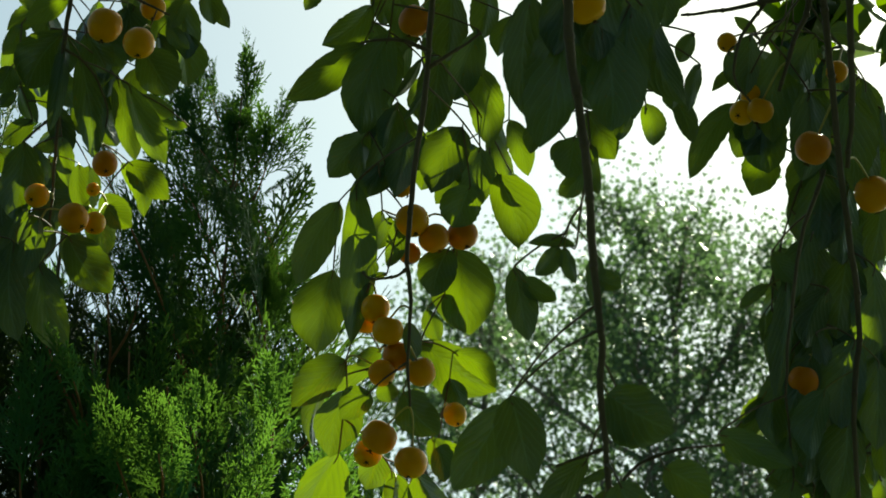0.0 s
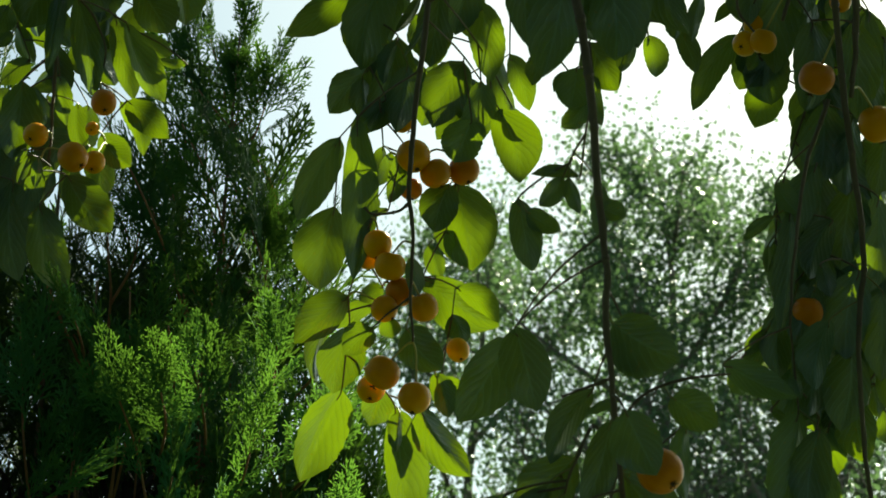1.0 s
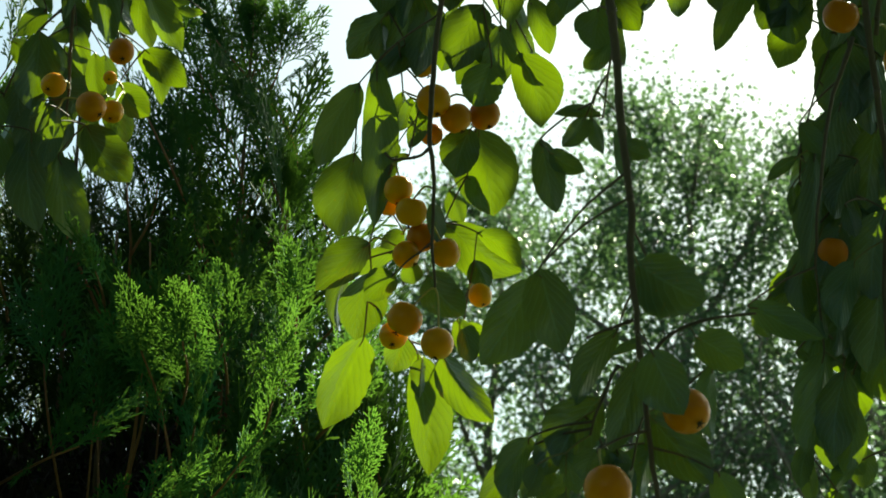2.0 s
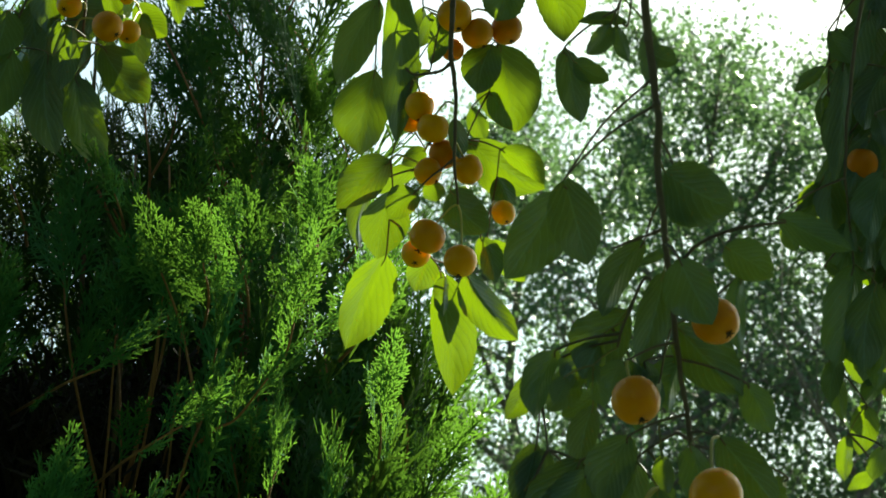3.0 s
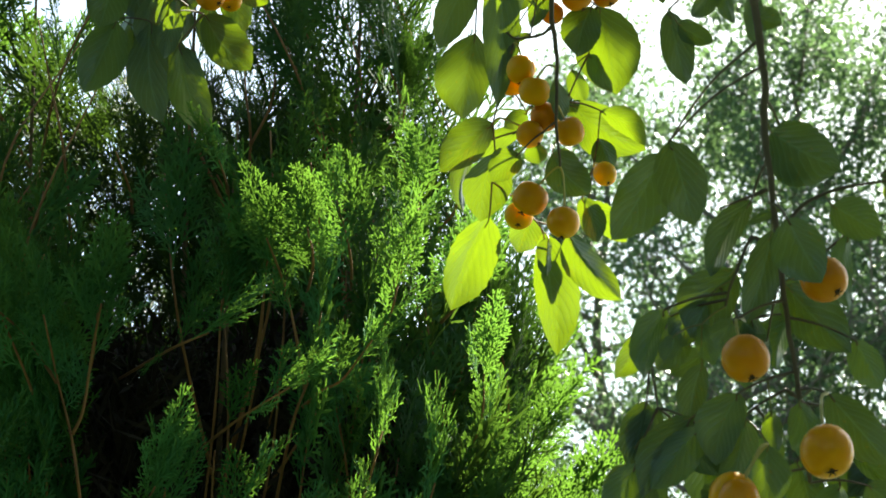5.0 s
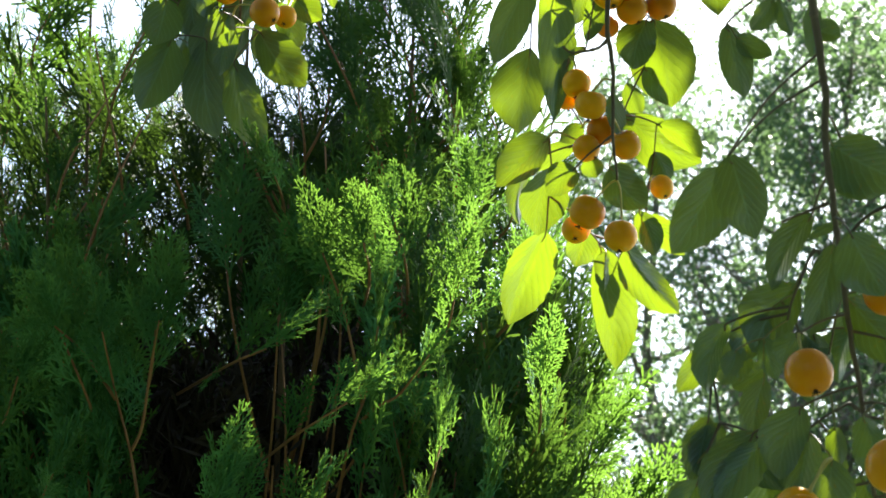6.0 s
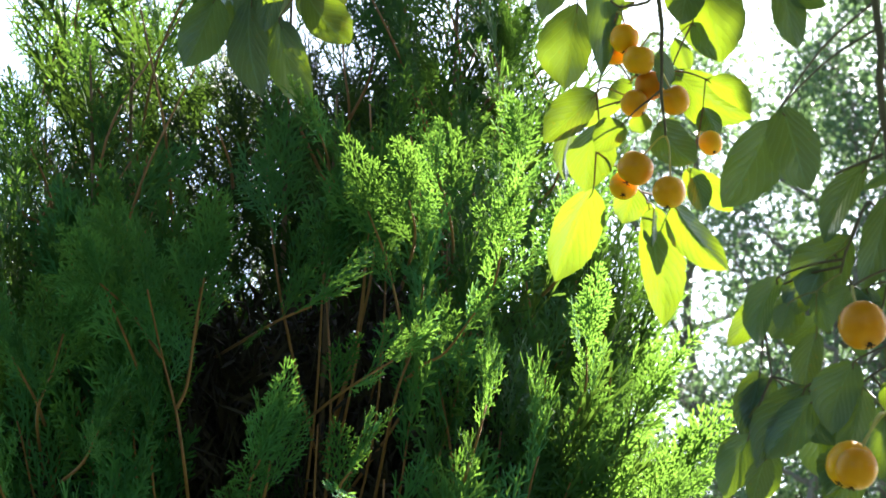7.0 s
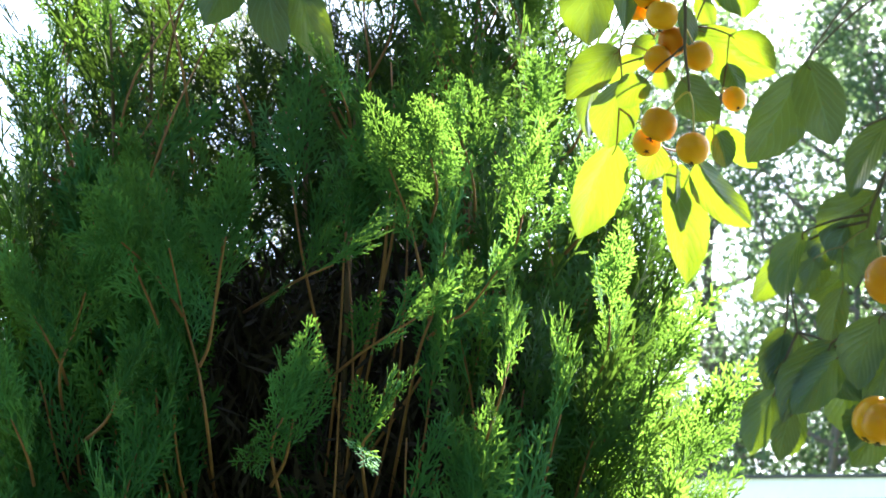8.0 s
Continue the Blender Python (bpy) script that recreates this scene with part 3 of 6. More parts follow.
    for k in range(74):
        z = rng.uniform(1.66, 2.16)
        turn = radians(rng.uniform(-75, 5) if k < 46 else rng.uniform(-140, -97))
        out = Vector((math.cos(turn), math.sin(turn), 0))
        end = AXIS + out * crown_radius(z) * rng.uniform(0.80, 1.0) + Vector((0, 0, z))
        stand = AXIS + out * 0.12 + Vector((0, 0, z - rng.uniform(0.22, 0.34)))
        shoots.append((spline([stand, stand.lerp(end, 0.6) + out * 0.05, end], 6), z))
    for line, z in shoots:
        bm = bmesh.new()
        tube(bm, line, 0.0017, 0.0008, 5)
        part("shoot", bm, CONIFER_BARK, tree)
        bold = z in (1, 2)
        clothe(line, 0.40, 4 if bold else 6 if z > 1.55 else 3, 0.66 if bold else 1.0, 0.95, bold)
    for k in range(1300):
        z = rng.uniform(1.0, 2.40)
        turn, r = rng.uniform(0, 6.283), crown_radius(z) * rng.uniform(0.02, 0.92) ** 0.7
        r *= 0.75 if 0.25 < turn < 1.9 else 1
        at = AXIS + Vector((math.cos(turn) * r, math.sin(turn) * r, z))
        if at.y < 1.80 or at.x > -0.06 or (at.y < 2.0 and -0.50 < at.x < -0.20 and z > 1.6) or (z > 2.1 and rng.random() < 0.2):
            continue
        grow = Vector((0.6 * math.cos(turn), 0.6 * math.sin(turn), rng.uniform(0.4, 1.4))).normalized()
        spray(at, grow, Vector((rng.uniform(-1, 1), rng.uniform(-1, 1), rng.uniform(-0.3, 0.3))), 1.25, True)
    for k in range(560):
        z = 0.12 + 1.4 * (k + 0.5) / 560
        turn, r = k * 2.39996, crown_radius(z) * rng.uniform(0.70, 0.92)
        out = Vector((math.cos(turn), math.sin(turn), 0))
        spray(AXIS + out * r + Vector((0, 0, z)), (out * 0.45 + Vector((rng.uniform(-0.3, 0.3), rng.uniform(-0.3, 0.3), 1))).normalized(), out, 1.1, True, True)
    for k in range(3600):
        at = AXIS + Vector((rng.uniform(-0.45, 0.22), rng.uniform(-0.06, 0.26), rng.uniform(1.70, 2.42)))
        if (at.xy - AXIS.xy).length > crown_radius(at.z) * 0.92:
            continue
        grow = Vector((rng.uniform(-0.9, 0.9), rng.uniform(-0.6, 0.9), rng.uniform(0.3, 1.2))).normalized()
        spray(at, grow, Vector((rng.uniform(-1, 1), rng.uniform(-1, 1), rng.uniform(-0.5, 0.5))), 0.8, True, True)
    gen = np.random.default_rng(4)

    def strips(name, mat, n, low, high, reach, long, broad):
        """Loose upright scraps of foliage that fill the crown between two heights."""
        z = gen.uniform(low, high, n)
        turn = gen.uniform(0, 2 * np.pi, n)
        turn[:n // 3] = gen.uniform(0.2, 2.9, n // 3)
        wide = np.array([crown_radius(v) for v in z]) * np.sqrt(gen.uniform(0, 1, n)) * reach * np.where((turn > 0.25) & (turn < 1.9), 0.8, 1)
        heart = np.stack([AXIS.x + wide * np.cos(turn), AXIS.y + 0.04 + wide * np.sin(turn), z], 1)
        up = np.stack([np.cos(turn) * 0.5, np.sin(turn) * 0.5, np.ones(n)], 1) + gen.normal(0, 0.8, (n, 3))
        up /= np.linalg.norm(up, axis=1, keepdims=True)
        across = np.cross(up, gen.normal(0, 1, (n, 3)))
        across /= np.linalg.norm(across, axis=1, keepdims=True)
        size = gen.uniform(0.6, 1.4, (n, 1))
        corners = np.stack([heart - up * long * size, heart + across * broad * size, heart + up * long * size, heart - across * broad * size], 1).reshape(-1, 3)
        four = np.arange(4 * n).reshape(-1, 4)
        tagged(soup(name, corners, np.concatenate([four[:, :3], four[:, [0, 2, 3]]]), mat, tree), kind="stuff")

    # dark scraps packed in to close off sky and darken the hollow
    strips("dead_inner_foliage", DEAD_SHADE, 12000, 0.15, 1.5, 0.70, 0.038, 0.006)
    strips("dead_inner_foliage", DEAD_SHADE, 70000, 1.5, 2.12, 0.80, 0.020, 0.0022)
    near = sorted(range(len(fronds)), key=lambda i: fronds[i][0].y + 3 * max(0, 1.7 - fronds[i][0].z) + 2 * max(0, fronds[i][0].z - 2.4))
    for i in near[:300]:
        at, m, kind = fronds[i]
        ob = new("spray", spray_meshes[kind])
        ob.parent, ob.matrix_basis = tree, m
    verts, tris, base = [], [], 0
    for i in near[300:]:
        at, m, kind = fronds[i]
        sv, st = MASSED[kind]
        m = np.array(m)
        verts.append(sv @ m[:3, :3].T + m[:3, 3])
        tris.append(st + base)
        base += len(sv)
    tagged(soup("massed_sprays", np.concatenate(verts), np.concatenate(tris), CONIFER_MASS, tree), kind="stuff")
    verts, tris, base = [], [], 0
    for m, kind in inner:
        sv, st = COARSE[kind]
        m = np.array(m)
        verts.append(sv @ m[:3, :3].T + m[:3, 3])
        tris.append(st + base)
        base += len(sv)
    tagged(soup("inner_sprays", np.concatenate(verts), np.concatenate(tris), INNER_SHADE, tree), kind="stuff")


conifer()


# ---- crab apple tree ----
random.seed(21)
PATHS = {}


def stem(name, points, r0, r1, parent, label=""):
    """A woody twig through the points; leaves and fruit find their hold on it."""
    line = spline(points, 6)
    line = [q + 0.0012 * noise.noise_vector(q * 60) for q in line]
    bm = bmesh.new()
    tube(bm, line, r0, r1, 8, 0.10)
    for k in range(2, len(line), 5):
        r = 1.22 * (r0 + (r1 - r0) * k / len(line))
        lathe(bm, [(0, -r * 1.3), (r * 0.8, -r * 0.8), (r, 0), (r * 0.8, r * 0.8), (0, r * 1.3)], 7, Matrix.Translation(line[k]))
    ob = part(name, bm, BARK, parent, label)
    PATHS.setdefault(ob.name if parent == crab else parent.name, []).extend(line)
    return ob


def hold(ob, at, above=0.0):
    """The nearest place on the wood of a branch, at least so much higher."""
    line = PATHS[ob.name]
    fit_for = [q for q in line if q.z > at.z + above] or line
    return min(fit_for, key=lambda q: (q - at).length)


SEEN_FROM = Vector((0, -0.93, -0.37))


def leaf(ob, base, tip, width, turn=0, fold=18, bow=0.08):
    """An oval toothed leaf from base to tip, folded along its rib, bowed and wavy at the margin, on a thin stalk. Angles in degrees."""
    base, tip = Vector(base), Vector(tip)
    axis = tip - base
    length = axis.length
    axis /= length
    facing = (SEEN_FROM - axis * SEEN_FROM.dot(axis)).normalized()
    side = axis.cross(facing)
    c, s = math.cos(radians(turn)), math.sin(radians(turn))
    side, facing = side * c + facing * s, facing * c - side * s
    fold += random.uniform(0, 16)
    across, back = math.cos(radians(fold)), math.sin(radians(fold))
    half_width = 0.5 * width / (across * c)
    full, blunt = random.uniform(0.78, 0.98), random.uniform(0.55, 0.72)
    wave, phase, beats = random.uniform(0.03, 0.13) * width, random.uniform(0, 6.3), random.uniform(6, 11)
    uneven, sway = random.uniform(-0.16, 0.16), random.uniform(-0.08, 0.08) * length
    bm = bmesh.new()
    uv = bm.loops.layers.uv.new("UVMap")
    rows, cols = 16, 4
    place, grid = {}, []
    for j in range(rows + 1):
        v = j / rows
        outline = math.sin(math.pi * v ** full) ** blunt if 0 < j < rows else 0.0
        outline *= 1 - 0.38 * max(0.0, (v - 0.74) / 0.26) ** 1.8
        spine = base + axis * length * v + side * sway * math.sin(math.pi * v) - facing * bow * length * math.sin(math.pi * 0.9 * v)
        row = []
        for i in range(-cols, cols + 1):
            u = i / cols
            if j in (0, rows) and i:
                row.append(None)
                continue
            tooth = 1 + (0.018 * (-1) ** j + random.uniform(-0.02, 0.02) if abs(u) == 1 else 0)
            x = half_width * outline * u * tooth * (1 + uneven * (1 if u > 0 else -1))
            curl = wave * math.sin(beats * v + phase + (1.7 if u > 0 else 0)) * u * u * outline
            q = spine + side * x * across - facing * (abs(x) * back * (1.25 - 0.5 * abs(u)) + curl)
            vert = bm.verts.new(q)
            place[vert] = (0.5 + 0.5 * u, v)
            row.append(vert)
        if j in (0, rows):
            row = [row[cols]] * (2 * cols + 1)
        grid.append(row)
    for j in range(rows):
        for i in range(2 * cols):
            loop = list(dict.fromkeys((grid[j][i], grid[j][i + 1], grid[j + 1][i + 1], grid[j + 1][i])))
            if len(loop) > 2:
                face = bm.faces.new(loop)
                for corner in face.loops:
                    corner[uv].uv = place[corner.vert]
    root = hold(ob, base, 0.004)
    sag = root.lerp(base, 0.5) + Vector((0, 0, 0.05 * (root - base).length))
    far_off = (root - base).length > 0.025
    tube(bm, spline([root, sag, base, base + axis * length * 0.12], 4), 0.0009 if far_off else 0.0006, 0.0005, 5, slot=2 if far_off else 1)
    PATHS[ob.name].extend([sag, base])
    part("leaf", bm, [LEAF, PETIOLE, BARK], ob)


def apple(ob, at, radius):
    """A small round apple with a dimple, a dry calyx and a long stalk."""
    at = Vector(at)
    root = hold(ob, at, radius * 0.8)
    up = ((root - at).normalized() * 0.75 + Vector((random.uniform(-0.3, 0.3), random.uniform(-0.3, 0.3), 0.6))).normalized()
    m = Matrix.Translation(at) @ up.to_track_quat("Z", "Y").to_matrix().to_4x4()
    tall = random.uniform(0.94, 1.08)
    bm = bmesh.new()
    profile = []
    for k in range(13):
        w = math.pi * k / 12
        r, h = math.sin(w) ** 0.92, -math.cos(w)
        h *= 1 - 0.16 * math.exp(-((w - math.pi) / 0.42) ** 2) - 0.08 * math.exp(-(w / 0.4) ** 2)
        profile.append((0 if k in (0, 12) else radius * r, radius * tall * h))
    lathe(bm, profile, 18, m)
    for v in bm.verts:
        v.co += (v.co - at) * 0.05 * noise.noise(v.co * 45)
    foot = m @ Vector((0, 0, -radius * tall * 0.90))
    for k in range(5):
        w = 2 * math.pi * k / 5
        out = m.to_3x3() @ Vector((math.cos(w), math.sin(w), 0))
        tube(bm, [foot, foot - up * radius * 0.14 + out * radius * 0.08, foot - up * radius * 0.18 + out * radius * 0.24], radius * 0.07, radius * 0.02, 4, slot=2)
    top = m @ Vector((0, 0, radius * tall * 0.82))
    bend = top.lerp(root, 0.5) + up * 0.25 * (root - top).length
    tube(bm, spline([top, bend, root], 4), 0.0008, 0.0010, 5, slot=1)
    part("apple", bm, [FRUIT, PEDICEL, CALYX], ob)


crab = tagged(new("crabapple_tree"), "weeping crab apple tree with green leaves and ripe yellow fruit", "fruit tree")
wood = bmesh.new()
tube(wood, spline([(1.45, 0.15, 0), (1.42, 0.2, 0.6), (1.36, 0.26, 1.3), (1.25, 0.36, 1.9)], 6), 0.085, 0.06, 12, 0.08)
part("trunk", wood, BARK, crab)
for path, r0 in (
    ([(1.27, 0.34, 1.85), (0.95, 0.6, 2.45), (0.55, 0.9, 2.80), (0.10, 1.1, 2.80), (0.009, 1.172, 2.585)], 0.034),
    ([(0.95, 0.6, 2.45), (0.55, 0.72, 2.70), (0.20, 0.82, 2.62), (0.080, 0.865, 2.365)], 0.022),
    ([(1.27, 0.34, 1.85), (1.0, 0.75, 2.35), (0.55, 1.02, 2.62), (0.245, 1.03, 2.475)], 0.028),
    ([(0.55, 0.9, 2.80), (0.1, 1.25, 2.95), (-0.2, 1.40, 2.98), (-0.308, 1.420, 2.806)], 0.02),
    # from here on, unseen limbs added to carry the shading leaf groups
    ([(1.0, 0.75, 2.35), (0.90, 1.3, 2.75), (0.68, 1.85, 3.05), (0.38, 2.02, 3.18), (0.05, 2.20, 3.18)], 0.02),
    ([(0.68, 1.85, 3.05), (0.64, 2.4, 3.40), (0.90, 3.2, 4.00), (1.00, 4.27, 4.62)], 0.014),
    ([(0.68, 1.85, 3.05), (0.76, 2.05, 3.20), (0.78, 2.10, 3.00), (0.78, 2.12, 2.70)], 0.012),
    ([(1.27, 0.34, 1.85), (0.9, 0.1, 2.6), (0.3, -0.2, 2.95), (-0.5, -0.3, 2.85), (-0.9, -0.2, 2.4)], 0.032),
    ([(0.3, -0.2, 2.95), (0.0, -0.7, 2.8), (-0.1, -1.0, 2.3), (-0.1, -1.1, 1.6)], 0.02),
    ([(0.9, 0.1, 2.6), (0.7, -0.5, 2.7), (0.7, -0.9, 2.2), (0.7, -1.0, 1.5)], 0.02),
):
    wood = bmesh.new()
    tube(wood, spline(path, 8), r0, 0.0042, 9, 0.08)
    part("limb", wood, BARK, crab)

# middle bough: the sunlit cluster
mid = stem("branch", [(0.009, 1.172, 2.585), (0.009, 1.218, 2.480), (0.012, 1.250, 2.407), (0.010, 1.281, 2.337), (0.002, 1.311, 2.267), (-0.002, 1.335, 2.212), (-0.000, 1.346, 2.189), (0.001, 1.356, 2.165), (0.000, 1.369, 2.134), (0.002, 1.383, 2.103)], 0.0030, 0.0010, crab, "slender hanging twig with green leaves and clusters of yellow crab apples")
tw = stem("side_twig", [(-0.001, 1.341, 2.199), (-0.011, 1.344, 2.193), (-0.028, 1.345, 2.191), (-0.036, 1.343, 2.196)], 0.0013, 0.0008, mid)
tw = stem("side_twig", [(0.010, 1.281, 2.337), (0.028, 1.276, 2.347), (0.049, 1.270, 2.361)], 0.0018, 0.0009, mid)
tw = stem("side_twig", [(0.012, 1.275, 2.348), (-0.015, 1.273, 2.356), (-0.040, 1.274, 2.353)], 0.0018, 0.0009, mid)
leaf(mid, (-0.058, 1.410, 2.285), (-0.090, 1.417, 2.215), 0.030, 10, 25, 0.03)
leaf(mid, (-0.043, 1.375, 2.285), (-0.044, 1.382, 2.153), 0.029, -5, 20, 0.12)
leaf(mid, (-0.062, 1.440, 2.238), (-0.073, 1.451, 2.170), 0.043, 5, 20, 0.09)
leaf(mid, (-0.024, 1.430, 2.287), (-0.027, 1.434, 2.253), 0.015, 20, 25, 0.11)
leaf(mid, (-0.007, 1.395, 2.272), (-0.018, 1.400, 2.224), 0.018, -10, 15, 0.09)
leaf(mid, (-0.018, 1.400, 2.219), (-0.041, 1.402, 2.215), 0.007, 0, 30, 0.06)
leaf(mid, (-0.031, 1.395, 2.209), (-0.042, 1.397, 2.184), 0.008, 10, 30, 0.01)
leaf(mid, (0.035, 1.445, 2.262), (0.049, 1.458, 2.191), 0.053, -5, 12, 0.08)
leaf(mid, (0.030, 1.420, 2.250), (0.018, 1.428, 2.211), 0.032, 5, 10, -0.02)
leaf(mid, (0.028, 1.460, 2.227), (0.049, 1.465, 2.197), 0.019, 15, 15, 0.12)
leaf(mid, (0.069, 1.420, 2.317), (0.086, 1.430, 2.256), 0.039, -8, 14, 0.08)
leaf(mid, (0.081, 1.440, 2.328), (0.097, 1.443, 2.307), 0.012, 20, 20, 0.09)
leaf(mid, (0.010, 1.450, 2.182), (0.071, 1.459, 2.144), 0.038, 10, 12, 0.02)
leaf(mid, (0.035, 1.430, 2.166), (0.069, 1.435, 2.138), 0.020, -25, 25, 0.06)
leaf(mid, (0.033, 1.440, 2.147), (0.043, 1.445, 2.122), 0.020, 20, 20, 0.12)
leaf(mid, (-0.003, 1.390, 2.117), (0.025, 1.398, 2.087), 0.031, 15, 18, 0.09)
leaf(mid, (-0.016, 1.405, 2.130), (-0.014, 1.409, 2.115), 0.018, -15, 15, 0.06)
leaf(mid, (-0.048, 1.410, 2.150), (-0.089, 1.418, 2.113), 0.031, 15, 22, 0.02)
leaf(mid, (-0.047, 1.430, 2.133), (-0.059, 1.439, 2.080), 0.037, -15, 14, 0.03)
leaf(mid, (-0.028, 1.385, 2.115), (-0.049, 1.391, 2.095), 0.024, 10, 12, 0.1)
leaf(mid, (-0.022, 1.420, 2.162), (-0.040, 1.424, 2.151), 0.015, 0, 15, 0.03)
leaf(mid, (-0.029, 1.460, 2.162), (-0.068, 1.465, 2.141), 0.018, 20, 20, 0.07)
leaf(mid, (0.000, 1.380, 2.171), (0.004, 1.384, 2.140), 0.015, 25, 15, 0.06)
leaf(mid, (-0.052, 1.440, 2.084), (-0.083, 1.450, 2.013), 0.039, -20, 34, 0.1)
leaf(mid, (-0.021, 1.460, 2.092), (-0.031, 1.466, 2.063), 0.026, -10, 15, 0.09)
leaf(mid, (-0.011, 1.440, 2.071), (-0.003, 1.449, 1.976), 0.034, -18, 30, 0.1)
leaf(mid, (0.007, 1.440, 2.069), (0.048, 1.448, 2.018), 0.030, 25, 30, 0.01)
leaf(mid, (-0.007, 1.420, 2.060), (-0.009, 1.423, 2.029), 0.012, 30, 30, -0.03)
leaf(mid, (0.001, 1.455, 2.057), (-0.004, 1.460, 2.022), 0.019, 15, 20, 0.01)
leaf(mid, (0.025, 1.460, 2.101), (0.054, 1.465, 2.070), 0.021, -15, 20, 0.03)
leaf(mid, (0.020, 1.450, 2.102), (0.031, 1.455, 2.067), 0.021, 10, 15, 0.06)
leaf(mid, (0.014, 1.460, 2.214), (0.024, 1.464, 2.186), 0.017, 10, 20, 0.09)
leaf(mid, (-0.065, 1.455, 2.145), (-0.072, 1.459, 2.095), 0.014, 40, 20, 0.1)
leaf(mid, (-0.043, 1.400, 2.424), (-0.105, 1.407, 2.373), 0.029, 10, 20, -0.02)
leaf(mid, (-0.036, 1.390, 2.338), (-0.067, 1.398, 2.300), 0.030, -15, 20, 0.09)
leaf(mid, (-0.021, 1.360, 2.412), (-0.041, 1.370, 2.325), 0.040, 10, 15, 0.09)
leaf(mid, (-0.013, 1.370, 2.355), (-0.034, 1.378, 2.275), 0.034, -15, 18, 0.1)
leaf(mid, (-0.036, 1.390, 2.438), (-0.020, 1.396, 2.363), 0.024, -25, 18, 0.06)
leaf(mid, (0.005, 1.380, 2.400), (-0.016, 1.382, 2.364), 0.009, 20, 30, 0.01)
leaf(mid, (-0.014, 1.360, 2.345), (-0.023, 1.363, 2.309), 0.012, 25, 25, 0.1)
leaf(mid, (0.010, 1.350, 2.361), (-0.008, 1.351, 2.327), 0.005, 10, 35, 0.09)
leaf(mid, (0.038, 1.340, 2.318), (0.015, 1.349, 2.265), 0.037, 10, 12, 0.07)
leaf(mid, (0.049, 1.340, 2.405), (0.031, 1.347, 2.345), 0.027, -20, 22, 0.11)
leaf(mid, (0.077, 1.360, 2.430), (0.066, 1.364, 2.394), 0.018, 10, 20, 0.02)
leaf(mid, (0.003, 1.400, 2.430), (-0.027, 1.404, 2.413), 0.014, 15, 20, -0.02)
leaf(mid, (-0.022, 1.380, 2.305), (-0.049, 1.385, 2.274), 0.019, 0, 20, 0.05)
leaf(mid, (0.045, 1.360, 2.278), (0.032, 1.368, 2.245), 0.033, -10, 14, 0.09)
leaf(mid, (0.078, 1.420, 2.367), (0.094, 1.425, 2.318), 0.021, -15, 18, 0)
leaf(mid, (0.063, 1.430, 2.358), (0.082, 1.434, 2.315), 0.018, 15, 22, 0.08)
leaf(mid, (0.020, 1.360, 2.391), (0.013, 1.368, 2.327), 0.031, 10, 15, 0.11)
leaf(mid, (0.052, 1.360, 2.382), (0.061, 1.367, 2.314), 0.029, -15, 15, 0.01)
leaf(mid, (0.028, 1.350, 2.448), (0.025, 1.359, 2.385), 0.035, 15, 15, 0.06)
leaf(mid, (-0.022, 1.370, 2.469), (-0.011, 1.377, 2.416), 0.030, 0, 15, 0.07)
leaf(mid, (0.056, 1.360, 2.460), (0.052, 1.366, 2.411), 0.025, 10, 25, 0.04)
leaf(mid, (-0.005, 1.370, 2.330), (-0.013, 1.376, 2.273), 0.026, 10, 20, 0)
leaf(mid, (0.053, 1.380, 2.321), (0.045, 1.387, 2.280), 0.027, -10, 15, 0.01)
leaf(mid, (-0.041, 1.385, 2.326), (-0.033, 1.390, 2.289), 0.020, 25, 20, 0.08)
leaf(mid, (-0.086, 1.420, 2.501), (-0.094, 1.424, 2.468), 0.016, 0, 20, 0.09)
leaf(mid, (-0.018, 1.420, 2.277), (-0.026, 1.423, 2.249), 0.014, -20, 20, 0.04)
leaf(mid, (-0.027, 1.410, 2.233), (-0.034, 1.413, 2.223), 0.012, 0, 25, -0.02)
leaf(mid, (0.046, 1.442, 2.359), (0.040, 1.448, 2.320), 0.023, 31, 25, 0.09)
leaf(mid, (-0.012, 1.423, 2.454), (-0.030, 1.428, 2.420), 0.020, -3, 15, 0.09)
leaf(mid, (0.013, 1.443, 2.419), (0.016, 1.450, 2.369), 0.030, 5, 27, 0)
leaf(mid, (0.051, 1.424, 2.431), (0.050, 1.431, 2.385), 0.028, 11, 27, 0.06)
leaf(mid, (-0.037, 1.446, 2.399), (-0.017, 1.454, 2.350), 0.033, -1, 33, 0.1)
leaf(mid, (-0.036, 1.463, 2.389), (-0.043, 1.470, 2.337), 0.027, -11, 23, 0.1)
leaf(mid, (0.018, 1.461, 2.380), (0.003, 1.467, 2.343), 0.022, -17, 31, 0.05)
leaf(mid, (0.004, 1.469, 2.432), (0.012, 1.475, 2.389), 0.023, 12, 30, 0.04)
leaf(mid, (-0.005, 1.422, 2.438), (-0.025, 1.428, 2.402), 0.025, 18, 32, 0.06)
leaf(mid, (0.018, 1.429, 2.492), (0.005, 1.434, 2.449), 0.020, 34, 26, -0)
leaf(mid, (0.032, 1.455, 2.374), (0.007, 1.463, 2.321), 0.034, 8, 28, -0)
leaf(mid, (-0.016, 1.425, 2.378), (-0.032, 1.432, 2.336), 0.027, -25, 13, -0)
leaf(mid, (0.045, 1.448, 2.349), (0.019, 1.456, 2.306), 0.031, -19, 19, 0.08)
leaf(mid, (0.005, 1.467, 2.464), (0.032, 1.474, 2.426), 0.027, -36, 25, 0.02)
leaf(mid, (-0.037, 1.421, 2.473), (-0.079, 1.428, 2.437), 0.030, -9, 26, 0.05)
